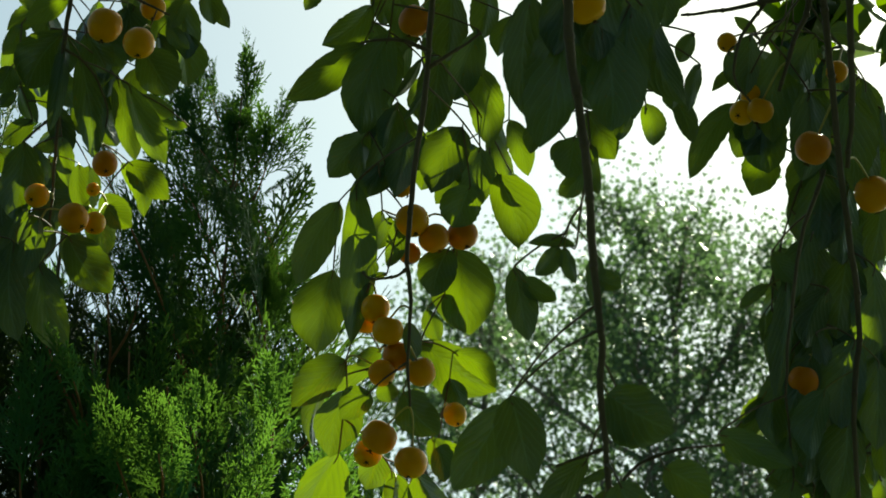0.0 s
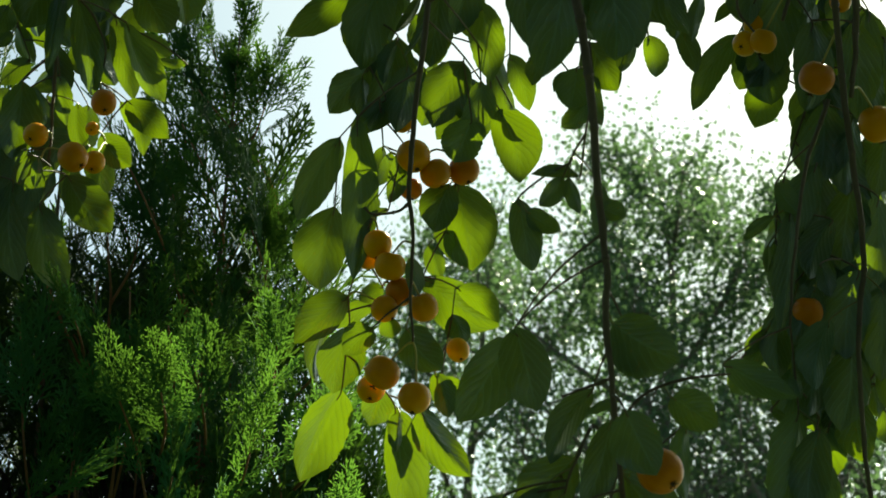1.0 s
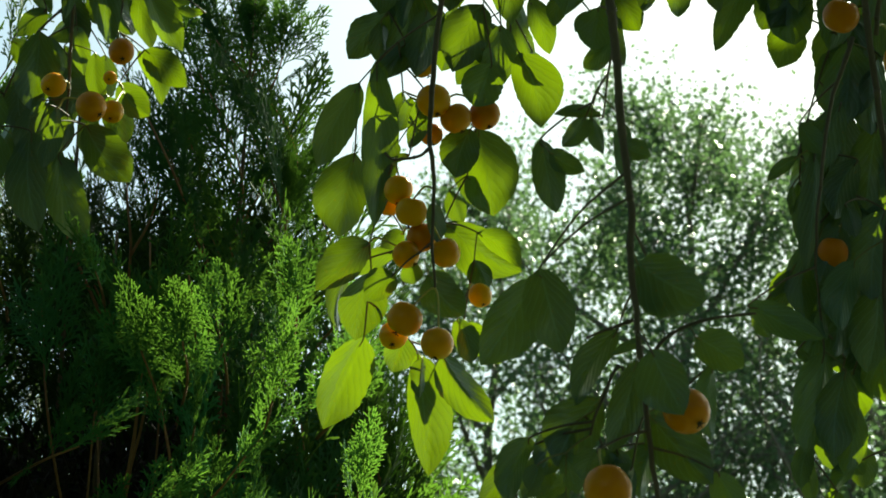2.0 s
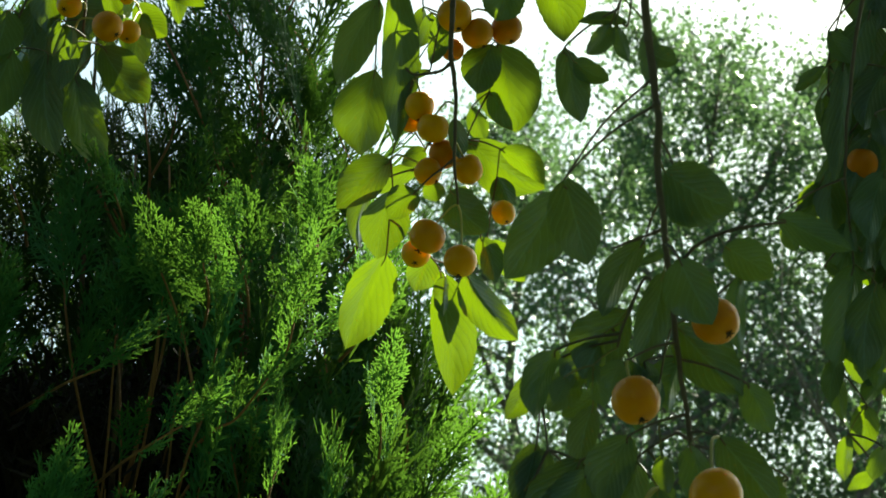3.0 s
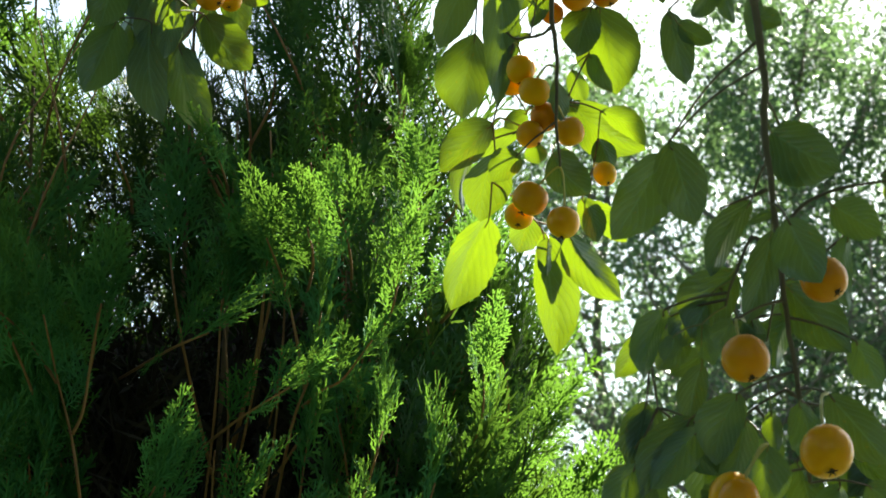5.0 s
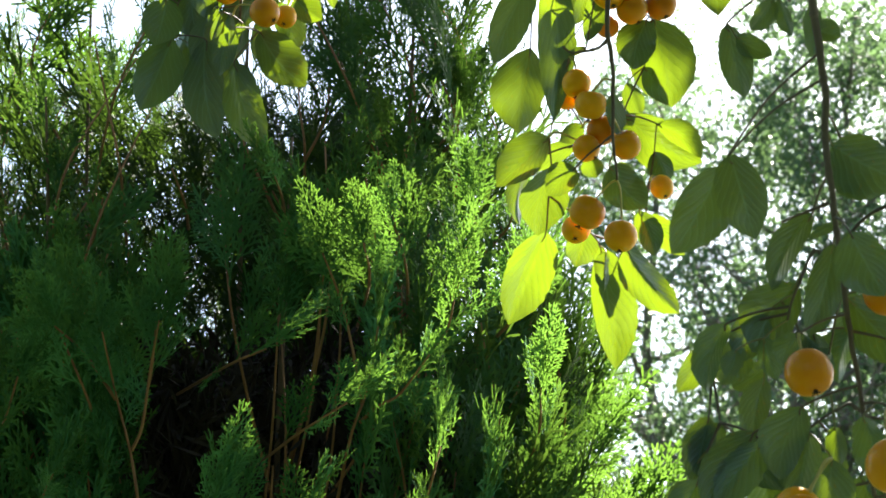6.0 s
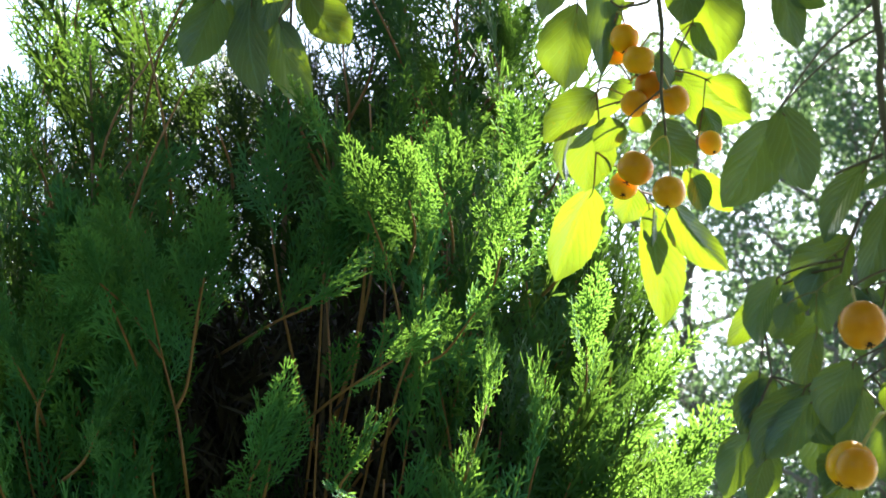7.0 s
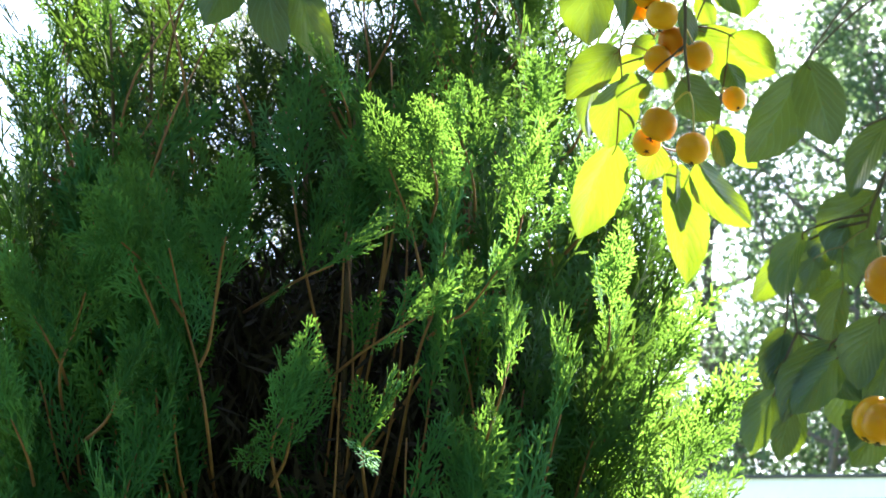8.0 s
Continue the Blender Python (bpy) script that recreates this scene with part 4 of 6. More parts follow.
leaf(mid, (0.062, 1.425, 2.327), (0.043, 1.431, 2.285), 0.025, 12, 17, 0.03)
leaf(mid, (-0.026, 1.424, 2.494), (-0.028, 1.429, 2.458), 0.021, 30, 15, 0.05)
leaf(mid, (-0.037, 1.429, 2.371), (-0.044, 1.435, 2.331), 0.024, -36, 30, -0.01)
leaf(mid, (0.038, 1.443, 2.357), (0.066, 1.451, 2.312), 0.031, 35, 18, -0.02)
leaf(mid, (0.066, 1.453, 2.386), (0.077, 1.457, 2.353), 0.016, 25, 14, 0.12)
leaf(mid, (-0.005, 1.438, 2.374), (0.007, 1.443, 2.338), 0.018, 6, 22, 0.03)
leaf(mid, (0.033, 1.452, 2.488), (0.013, 1.459, 2.434), 0.029, 10, 22, -0.01)
apple(mid, (-0.026, 1.390, 2.185), 0.0110)
apple(mid, (-0.016, 1.385, 2.165), 0.0122)
apple(mid, (-0.033, 1.410, 2.181), 0.0091)
apple(mid, (-0.020, 1.395, 2.134), 0.0106)
apple(mid, (0.010, 1.390, 2.134), 0.0110)
apple(mid, (-0.008, 1.400, 2.150), 0.0111)
apple(mid, (-0.020, 1.395, 2.083), 0.0135)
apple(mid, (-0.029, 1.420, 2.078), 0.0108)
apple(mid, (0.004, 1.390, 2.062), 0.0126)
apple(mid, (0.001, 1.390, 2.260), 0.0134)
apple(mid, (0.018, 1.400, 2.250), 0.0123)
apple(mid, (0.041, 1.410, 2.258), 0.0124)
apple(mid, (-0.001, 1.420, 2.245), 0.0092)
apple(mid, (0.037, 1.430, 2.114), 0.0092)
apple(mid, (-0.001, 1.360, 2.423), 0.0128)
apple(mid, (-0.008, 1.390, 2.290), 0.0098)

# shaded bough nearer to the path
dark = stem("branch", [(0.075, 0.843, 2.361), (0.079, 0.877, 2.283), (0.083, 0.906, 2.218), (0.086, 0.921, 2.183), (0.088, 0.934, 2.155), (0.095, 0.949, 2.120), (0.100, 0.962, 2.089), (0.103, 0.980, 2.049), (0.109, 0.996, 2.011), (0.109, 1.009, 1.983), (0.113, 1.021, 1.954), (0.118, 1.041, 1.908), (0.127, 1.065, 1.854), (0.133, 1.086, 1.805)], 0.0034, 0.0013, crab, "shaded hanging twig with dull green leaves and ripe crab apples")
tw = stem("side_twig", [(0.114, 1.050, 1.965), (0.104, 1.051, 1.961), (0.088, 1.053, 1.955)], 0.0012, 0.0007, dark)
tw = stem("side_twig", [(0.119, 1.067, 1.915), (0.107, 1.058, 1.940), (0.097, 1.063, 1.924), (0.089, 1.070, 1.903)], 0.0012, 0.0007, dark)
tw = stem("side_twig", [(0.119, 1.059, 1.939), (0.137, 1.053, 1.959), (0.162, 1.051, 1.967), (0.184, 1.051, 1.969)], 0.0012, 0.0007, dark)
tw = stem("side_twig", [(0.122, 1.085, 1.858), (0.133, 1.088, 1.851), (0.142, 1.092, 1.840)], 0.0012, 0.0007, dark)
leaf(dark, (0.090, 0.980, 2.211), (0.075, 0.989, 2.126), 0.034, 8, 12, 0.08)
leaf(dark, (0.070, 1.000, 2.234), (0.067, 1.007, 2.155), 0.026, -12, 15, 0.06)
leaf(dark, (0.111, 0.990, 2.206), (0.117, 0.998, 2.142), 0.033, 5, 12, 0.09)
leaf(dark, (0.131, 1.010, 2.234), (0.133, 1.018, 2.160), 0.031, -10, 15, -0.01)
leaf(dark, (0.146, 1.030, 2.239), (0.167, 1.036, 2.180), 0.025, 10, 18, 0.06)
leaf(dark, (0.089, 0.970, 2.235), (0.082, 0.978, 2.179), 0.030, 0, 12, 0.02)
leaf(dark, (0.116, 0.980, 2.242), (0.109, 0.988, 2.182), 0.033, 10, 12, 0.05)
leaf(dark, (0.145, 1.020, 2.268), (0.138, 1.027, 2.216), 0.029, -10, 15, -0.03)
leaf(dark, (0.118, 1.160, 2.240), (0.137, 1.167, 2.207), 0.027, 5, 15, -0.02)
leaf(dark, (0.120, 1.160, 2.215), (0.126, 1.164, 2.180), 0.016, 15, 18, 0.12)
leaf(dark, (0.106, 1.120, 2.200), (0.101, 1.126, 2.173), 0.026, -8, 12, 0.1)
leaf(dark, (0.115, 1.150, 2.191), (0.098, 1.154, 2.173), 0.016, 10, 18, 0.04)
leaf(dark, (0.089, 1.150, 2.229), (0.079, 1.153, 2.203), 0.014, 10, 20, 0.06)
leaf(dark, (0.102, 1.140, 2.207), (0.092, 1.142, 2.193), 0.009, 10, 15, 0.01)
leaf(dark, (0.142, 1.140, 2.249), (0.148, 1.143, 2.228), 0.012, 10, 20, 0.09)
leaf(dark, (0.148, 1.150, 2.245), (0.138, 1.153, 2.214), 0.013, 20, 20, 0.03)
leaf(dark, (0.163, 1.200, 2.268), (0.168, 1.204, 2.237), 0.017, -15, 14, 0.11)
leaf(dark, (0.161, 1.160, 2.269), (0.167, 1.162, 2.257), 0.010, 10, 20, 0.09)
leaf(dark, (0.160, 1.120, 2.275), (0.151, 1.122, 2.262), 0.008, 15, 15, 0.09)
leaf(dark, (0.195, 1.160, 2.337), (0.162, 1.164, 2.323), 0.017, 10, 18, 0.11)
leaf(dark, (0.173, 1.140, 2.243), (0.187, 1.144, 2.209), 0.014, -15, 20, 0.01)
leaf(dark, (0.189, 1.120, 2.256), (0.181, 1.123, 2.221), 0.011, 20, 20, -0.02)
leaf(dark, (0.186, 1.120, 2.279), (0.176, 1.123, 2.258), 0.013, 10, 20, 0)
leaf(dark, (0.159, 1.060, 2.231), (0.164, 1.065, 2.198), 0.018, 10, 15, -0)
leaf(dark, (0.121, 1.020, 2.208), (0.113, 1.027, 2.169), 0.026, 0, 12, -0.02)
leaf(dark, (0.114, 1.020, 1.988), (0.152, 1.029, 1.969), 0.035, 5, 10, -0.02)
leaf(dark, (0.120, 1.030, 1.996), (0.134, 1.036, 1.962), 0.023, 20, 14, 0.05)
leaf(dark, (0.063, 1.080, 2.007), (0.076, 1.087, 1.957), 0.030, 10, 14, 0.1)
leaf(dark, (0.062, 1.140, 2.022), (0.030, 1.149, 1.969), 0.034, -10, 10, 0.04)
leaf(dark, (0.106, 1.060, 1.963), (0.082, 1.065, 1.919), 0.019, 15, 18, 0.11)
leaf(dark, (0.114, 1.040, 1.938), (0.098, 1.045, 1.887), 0.020, -15, 20, 0.11)
leaf(dark, (0.116, 0.990, 1.928), (0.133, 0.997, 1.894), 0.028, 8, 12, -0.02)
leaf(dark, (0.149, 1.050, 1.955), (0.176, 1.056, 1.939), 0.023, -10, 15, 0.06)
leaf(dark, (0.160, 1.070, 1.945), (0.159, 1.074, 1.901), 0.014, 20, 15, 0.03)
leaf(dark, (0.121, 1.050, 1.909), (0.156, 1.058, 1.872), 0.031, 5, 14, -0.01)
leaf(dark, (0.096, 1.070, 1.925), (0.070, 1.078, 1.887), 0.033, -10, 14, 0.11)
leaf(dark, (0.051, 1.100, 1.901), (0.028, 1.104, 1.871), 0.017, -15, 24, 0.01)
leaf(dark, (0.057, 1.080, 1.905), (0.044, 1.084, 1.866), 0.018, 15, 22, 0.05)
leaf(dark, (0.080, 1.080, 1.911), (0.061, 1.085, 1.883), 0.022, -20, 20, 0.07)
leaf(dark, (0.158, 1.060, 1.880), (0.172, 1.065, 1.853), 0.019, 10, 20, 0.11)
leaf(dark, (0.091, 1.030, 1.884), (0.083, 1.034, 1.866), 0.015, 10, 15, 0.07)
leaf(dark, (0.076, 1.070, 1.893), (0.082, 1.074, 1.870), 0.014, -20, 20, 0.03)
leaf(dark, (0.045, 1.090, 1.854), (0.034, 1.095, 1.817), 0.019, 15, 14, 0.04)
leaf(dark, (0.076, 1.080, 1.873), (0.068, 1.084, 1.835), 0.017, -15, 16, -0.01)
leaf(dark, (0.066, 1.090, 1.900), (0.052, 1.095, 1.873), 0.019, -20, 20, 0.11)
leaf(dark, (0.051, 1.090, 1.850), (0.040, 1.095, 1.818), 0.020, 10, 12, 0.12)
leaf(dark, (0.038, 1.090, 1.818), (0.023, 1.095, 1.782), 0.020, -10, 14, 0)
leaf(dark, (0.046, 1.080, 1.804), (0.037, 1.084, 1.777), 0.016, 10, 14, -0.02)
leaf(dark, (0.073, 1.070, 1.834), (0.045, 1.076, 1.801), 0.023, -10, 14, 0.01)
leaf(dark, (0.094, 1.060, 1.851), (0.080, 1.067, 1.812), 0.027, 10, 14, 0.02)
leaf(dark, (0.139, 1.040, 1.845), (0.171, 1.047, 1.807), 0.026, 5, 12, 0.11)
leaf(dark, (0.125, 1.050, 1.843), (0.133, 1.055, 1.808), 0.019, 10, 18, 0.11)
leaf(dark, (0.098, 1.070, 1.839), (0.089, 1.076, 1.798), 0.023, 15, 16, 0.1)
leaf(dark, (0.108, 1.060, 1.822), (0.104, 1.066, 1.787), 0.025, -8, 12, -0.02)
leaf(dark, (0.069, 1.070, 1.840), (0.040, 1.075, 1.795), 0.022, 10, 18, 0.09)
leaf(dark, (0.112, 1.070, 1.842), (0.115, 1.073, 1.821), 0.012, 10, 20, 0.08)
leaf(dark, (0.158, 1.050, 1.797), (0.182, 1.056, 1.777), 0.024, 0, 15, 0.07)
leaf(dark, (0.032, 1.100, 1.820), (0.026, 1.104, 1.794), 0.016, 0, 20, 0.12)
leaf(dark, (0.060, 1.060, 1.884), (0.054, 1.063, 1.869), 0.012, 0, 15, -0.02)
leaf(dark, (0.100, 1.050, 2.091), (0.071, 1.052, 2.093), 0.008, 10, 30, -0.01)
leaf(dark, (0.090, 1.050, 2.091), (0.076, 1.053, 2.073), 0.013, -20, 24, 0.08)
leaf(dark, (0.093, 1.050, 2.091), (0.100, 1.052, 2.068), 0.009, 20, 28, 0.11)
leaf(dark, (0.065, 1.080, 2.090), (0.074, 1.085, 2.044), 0.020, 10, 20, 0.07)
leaf(dark, (0.070, 1.080, 2.081), (0.091, 1.084, 2.070), 0.014, -20, 20, 0.01)
leaf(dark, (0.110, 1.030, 2.078), (0.109, 1.033, 2.045), 0.012, 10, 18, 0.06)
leaf(dark, (0.109, 1.030, 2.064), (0.125, 1.033, 2.058), 0.013, -15, 18, 0.08)
leaf(dark, (0.118, 1.030, 1.947), (0.099, 1.031, 1.938), 0.006, 0, 30, -0.01)
leaf(dark, (0.162, 1.077, 2.294), (0.163, 1.082, 2.261), 0.019, -14, 32, 0.02)
leaf(dark, (0.102, 1.075, 2.275), (0.132, 1.081, 2.243), 0.025, 13, 35, 0.01)
leaf(dark, (0.116, 1.069, 2.230), (0.127, 1.075, 2.192), 0.023, -15, 17, -0.01)
leaf(dark, (0.130, 1.041, 2.267), (0.114, 1.046, 2.224), 0.021, -31, 33, 0.04)
leaf(dark, (0.104, 1.075, 2.282), (0.120, 1.079, 2.261), 0.015, 19, 14, -0)
leaf(dark, (0.131, 1.085, 2.273), (0.139, 1.091, 2.230), 0.025, -35, 32, 0.01)
leaf(dark, (0.164, 1.082, 2.231), (0.165, 1.085, 2.202), 0.013, 25, 27, -0.01)
leaf(dark, (0.150, 1.045, 2.232), (0.156, 1.049, 2.200), 0.015, 21, 17, 0.07)
leaf(dark, (0.100, 1.058, 2.252), (0.099, 1.062, 2.225), 0.015, -14, 34, -0.03)
leaf(dark, (0.119, 1.061, 2.225), (0.132, 1.065, 2.188), 0.018, -5, 30, 0.08)
leaf(dark, (0.105, 1.081, 2.246), (0.111, 1.085, 2.208), 0.018, -26, 12, -0)
leaf(dark, (0.088, 1.065, 2.232), (0.122, 1.070, 2.204), 0.021, -1, 30, -0.02)
leaf(dark, (0.086, 1.054, 2.244), (0.091, 1.059, 2.212), 0.020, -23, 28, 0.11)
leaf(dark, (0.121, 1.079, 2.287), (0.109, 1.084, 2.248), 0.018, 16, 30, 0)
leaf(dark, (0.135, 1.084, 2.273), (0.112, 1.088, 2.246), 0.016, -38, 17, 0.11)
leaf(dark, (0.096, 1.084, 2.233), (0.115, 1.089, 2.203), 0.019, -21, 23, 0.1)
leaf(dark, (0.117, 1.108, 1.897), (0.107, 1.113, 1.863), 0.022, 27, 27, 0.1)
leaf(dark, (0.138, 1.129, 1.931), (0.127, 1.134, 1.902), 0.021, -30, 23, -0.01)
leaf(dark, (0.147, 1.108, 1.921), (0.141, 1.113, 1.896), 0.018, -28, 18, 0.04)
leaf(dark, (0.100, 1.109, 1.908), (0.116, 1.113, 1.889), 0.015, 38, 29, -0.02)
leaf(dark, (0.083, 1.137, 1.895), (0.062, 1.141, 1.882), 0.017, -5, 17, 0.11)
leaf(dark, (0.126, 1.102, 1.926), (0.146, 1.106, 1.909), 0.016, -8, 30, 0.1)
leaf(dark, (0.132, 1.120, 1.912), (0.123, 1.126, 1.880), 0.022, 19, 33, 0.06)
leaf(dark, (0.109, 1.111, 1.907), (0.110, 1.117, 1.871), 0.022, 18, 32, 0.04)
leaf(dark, (0.154, 1.116, 1.811), (0.143, 1.122, 1.776), 0.024, 10, 14, 0.02)
leaf(dark, (0.099, 1.113, 1.807), (0.080, 1.119, 1.779), 0.023, -6, 22, 0.09)
leaf(dark, (0.134, 1.139, 1.829), (0.142, 1.145, 1.796), 0.024, -9, 23, 0.04)
leaf(dark, (0.190, 1.139, 1.846), (0.185, 1.144, 1.814), 0.019, 35, 24, 0.06)
leaf(dark, (0.053, 1.141, 1.822), (0.049, 1.147, 1.791), 0.022, 2, 21, -0.01)
leaf(dark, (0.185, 1.138, 1.838), (0.167, 1.144, 1.809), 0.022, -30, 35, 0)
leaf(dark, (0.092, 1.121, 1.842), (0.090, 1.125, 1.815), 0.017, 16, 20, -0.02)
leaf(dark, (0.078, 1.126, 1.835), (0.079, 1.133, 1.800), 0.026, -22, 30, 0.08)
leaf(dark, (0.097, 1.123, 1.835), (0.100, 1.127, 1.811), 0.017, 5, 17, 0.05)
leaf(dark, (0.188, 1.141, 1.832), (0.163, 1.147, 1.809), 0.024, -3, 19, -0.01)
leaf(dark, (0.121, 1.119, 1.838), (0.101, 1.125, 1.807), 0.022, -20, 22, 0.1)
leaf(dark, (0.065, 1.112, 1.842), (0.087, 1.117, 1.816), 0.021, -16, 23, 0.01)
leaf(dark, (0.100, 1.103, 1.812), (0.079, 1.109, 1.786), 0.024, 26, 33, 0.03)
leaf(dark, (0.154, 1.101, 1.833), (0.180, 1.107, 1.808), 0.024, -39, 34, -0.01)
leaf(dark, (0.137, 1.117, 1.832), (0.141, 1.121, 1.809), 0.017, -28, 33, 0.01)
leaf(dark, (0.161, 1.139, 1.840), (0.170, 1.145, 1.803), 0.026, 13, 33, 0.1)
apple(dark, (0.094, 1.020, 1.860), 0.0129)
apple(dark, (0.138, 1.020, 1.903), 0.0126)
apple(dark, (0.131, 1.000, 1.805), 0.0138)
apple(dark, (0.089, 1.040, 1.788), 0.0110)
apple(dark, (0.087, 1.050, 1.792), 0.0129)
apple(dark, (0.099, 0.960, 2.205), 0.0124)

# right-hand curtain of foliage
right = stem("branch", [(0.245, 1.015, 2.513), (0.255, 1.063, 2.403), (0.266, 1.093, 2.334), (0.274, 1.114, 2.286), (0.280, 1.135, 2.238), (0.288, 1.159, 2.183), (0.297, 1.183, 2.128), (0.301, 1.198, 2.094), (0.298, 1.216, 2.052), (0.303, 1.243, 1.990), (0.312, 1.270, 1.929), (0.317, 1.297, 1.867), (0.322, 1.321, 1.812)], 0.0030, 0.0012, crab, "dense hanging twigs with dark leaves and amber crab apples")
tw = stem("side_twig", [(0.287, 1.062, 2.403), (0.287, 1.095, 2.327), (0.291, 1.121, 2.269), (0.292, 1.138, 2.231), (0.290, 1.153, 2.197)], 0.0032, 0.0016, right)
tw = stem("side_twig", [(0.264, 1.090, 2.341), (0.262, 1.110, 2.296), (0.252, 1.120, 2.273), (0.244, 1.133, 2.244)], 0.0026, 0.0012, right)
tw = stem("side_twig", [(0.261, 1.105, 2.306), (0.235, 1.109, 2.298), (0.205, 1.112, 2.292), (0.177, 1.114, 2.289)], 0.0020, 0.0009, right)
tw = stem("side_twig", [(0.235, 1.109, 2.298), (0.217, 1.119, 2.275), (0.214, 1.130, 2.251), (0.225, 1.136, 2.237)], 0.0014, 0.0008, right)
tw = stem("side_twig", [(0.275, 1.153, 2.196), (0.261, 1.171, 2.155), (0.255, 1.193, 2.107), (0.252, 1.214, 2.058)], 0.0016, 0.0009, right)
leaf(right, (0.237, 1.260, 2.302), (0.202, 1.266, 2.242), 0.022, 10, 14, 0.02)
leaf(right, (0.267, 1.300, 2.291), (0.254, 1.308, 2.249), 0.030, 5, 10, -0)
leaf(right, (0.301, 1.280, 2.257), (0.278, 1.283, 2.223), 0.013, 10, 24, 0.04)
leaf(right, (0.250, 1.260, 2.287), (0.243, 1.262, 2.273), 0.009, 10, 12, 0.02)
leaf(right, (0.265, 1.220, 2.329), (0.256, 1.228, 2.254), 0.031, -10, 14, 0.11)
leaf(right, (0.278, 1.200, 2.281), (0.271, 1.208, 2.214), 0.031, 10, 14, -0.01)
leaf(right, (0.287, 1.220, 2.227), (0.281, 1.229, 2.170), 0.035, -10, 12, 0.12)
leaf(right, (0.295, 1.200, 2.328), (0.319, 1.204, 2.326), 0.017, 10, 20, -0.02)
leaf(right, (0.318, 1.200, 2.291), (0.323, 1.208, 2.210), 0.031, 10, 14, 0.1)
leaf(right, (0.301, 1.180, 2.269), (0.301, 1.187, 2.199), 0.028, -15, 15, 0.07)
leaf(right, (0.279, 1.270, 2.380), (0.259, 1.273, 2.357), 0.011, 10, 25, 0)
leaf(right, (0.285, 1.270, 2.377), (0.277, 1.272, 2.362), 0.009, -20, 25, 0.04)
leaf(right, (0.238, 1.260, 2.330), (0.220, 1.262, 2.312), 0.009, 15, 20, 0.01)
leaf(right, (0.243, 1.220, 2.337), (0.238, 1.225, 2.289), 0.022, 10, 15, 0.01)
leaf(right, (0.230, 1.240, 2.334), (0.238, 1.244, 2.302), 0.016, 0, 15, 0)
leaf(right, (0.257, 1.270, 2.367), (0.241, 1.272, 2.382), 0.009, 10, 25, 0.02)
leaf(right, (0.287, 1.210, 2.333), (0.277, 1.216, 2.295), 0.024, 10, 15, 0.12)
leaf(right, (0.302, 1.190, 2.310), (0.292, 1.195, 2.272), 0.020, 10, 15, 0.12)
leaf(right, (0.280, 1.250, 2.235), (0.277, 1.255, 2.188), 0.021, -10, 15, 0.11)
leaf(right, (0.308, 1.230, 2.222), (0.302, 1.238, 2.164), 0.032, 10, 15, -0.02)
leaf(right, (0.339, 1.260, 2.223), (0.329, 1.266, 2.177), 0.025, -10, 15, 0.01)
leaf(right, (0.342, 1.300, 2.237), (0.345, 1.302, 2.213), 0.009, 10, 20, 0.1)
leaf(right, (0.264, 1.260, 2.187), (0.271, 1.266, 2.143), 0.022, -10, 16, -0.02)
leaf(right, (0.255, 1.260, 2.158), (0.233, 1.263, 2.140), 0.010, 10, 25, 0.08)
leaf(right, (0.286, 1.250, 2.191), (0.280, 1.257, 2.133), 0.030, 10, 16, 0.01)
leaf(right, (0.307, 1.240, 2.174), (0.297, 1.248, 2.113), 0.032, -10, 16, 0.12)
leaf(right, (0.327, 1.250, 2.170), (0.318, 1.258, 2.100), 0.032, 10, 16, -0.03)
leaf(right, (0.269, 1.260, 2.142), (0.264, 1.267, 2.086), 0.029, -10, 16, 0.09)
leaf(right, (0.286, 1.250, 2.126), (0.276, 1.258, 2.066), 0.032, 10, 16, 0.02)
leaf(right, (0.307, 1.240, 2.110), (0.296, 1.248, 2.047), 0.034, -5, 14, -0.01)
leaf(right, (0.325, 1.250, 2.098), (0.321, 1.258, 2.035), 0.032, 5, 14, -0.03)
leaf(right, (0.259, 1.260, 2.096), (0.254, 1.266, 2.040), 0.024, -10, 18, 0.09)
leaf(right, (0.279, 1.250, 2.072), (0.271, 1.259, 2.010), 0.036, 10, 14, 0.05)
leaf(right, (0.301, 1.250, 2.056), (0.291, 1.258, 1.999), 0.032, -10, 14, -0)
leaf(right, (0.320, 1.310, 2.183), (0.312, 1.312, 2.162), 0.010, 10, 20, 0.04)
leaf(right, (0.321, 1.310, 2.162), (0.305, 1.313, 2.146), 0.013, 10, 20, 0.11)
leaf(right, (0.263, 1.300, 2.156), (0.257, 1.302, 2.134), 0.007, 20, 20, 0)
leaf(right, (0.275, 1.300, 2.113), (0.271, 1.302, 2.099), 0.010, 10, 20, 0.06)
leaf(right, (0.340, 1.310, 2.176), (0.333, 1.312, 2.163), 0.007, 10, 20, -0.01)
leaf(right, (0.251, 1.280, 2.077), (0.231, 1.284, 2.053), 0.017, 10, 18, -0)
leaf(right, (0.205, 1.200, 2.027), (0.253, 1.205, 2.005), 0.021, -10, 22, 0.12)
leaf(right, (0.259, 1.240, 2.038), (0.263, 1.242, 2.017), 0.009, 10, 28, 0.09)
leaf(right, (0.222, 1.270, 2.047), (0.230, 1.273, 2.029), 0.013, 10, 15, 0.08)
leaf(right, (0.248, 1.270, 2.077), (0.233, 1.273, 2.057), 0.010, 15, 20, -0)
leaf(right, (0.259, 1.220, 2.147), (0.247, 1.224, 2.055), 0.016, 15, 20, -0.02)
leaf(right, (0.248, 1.210, 2.161), (0.264, 1.214, 2.139), 0.015, -10, 18, -0.02)
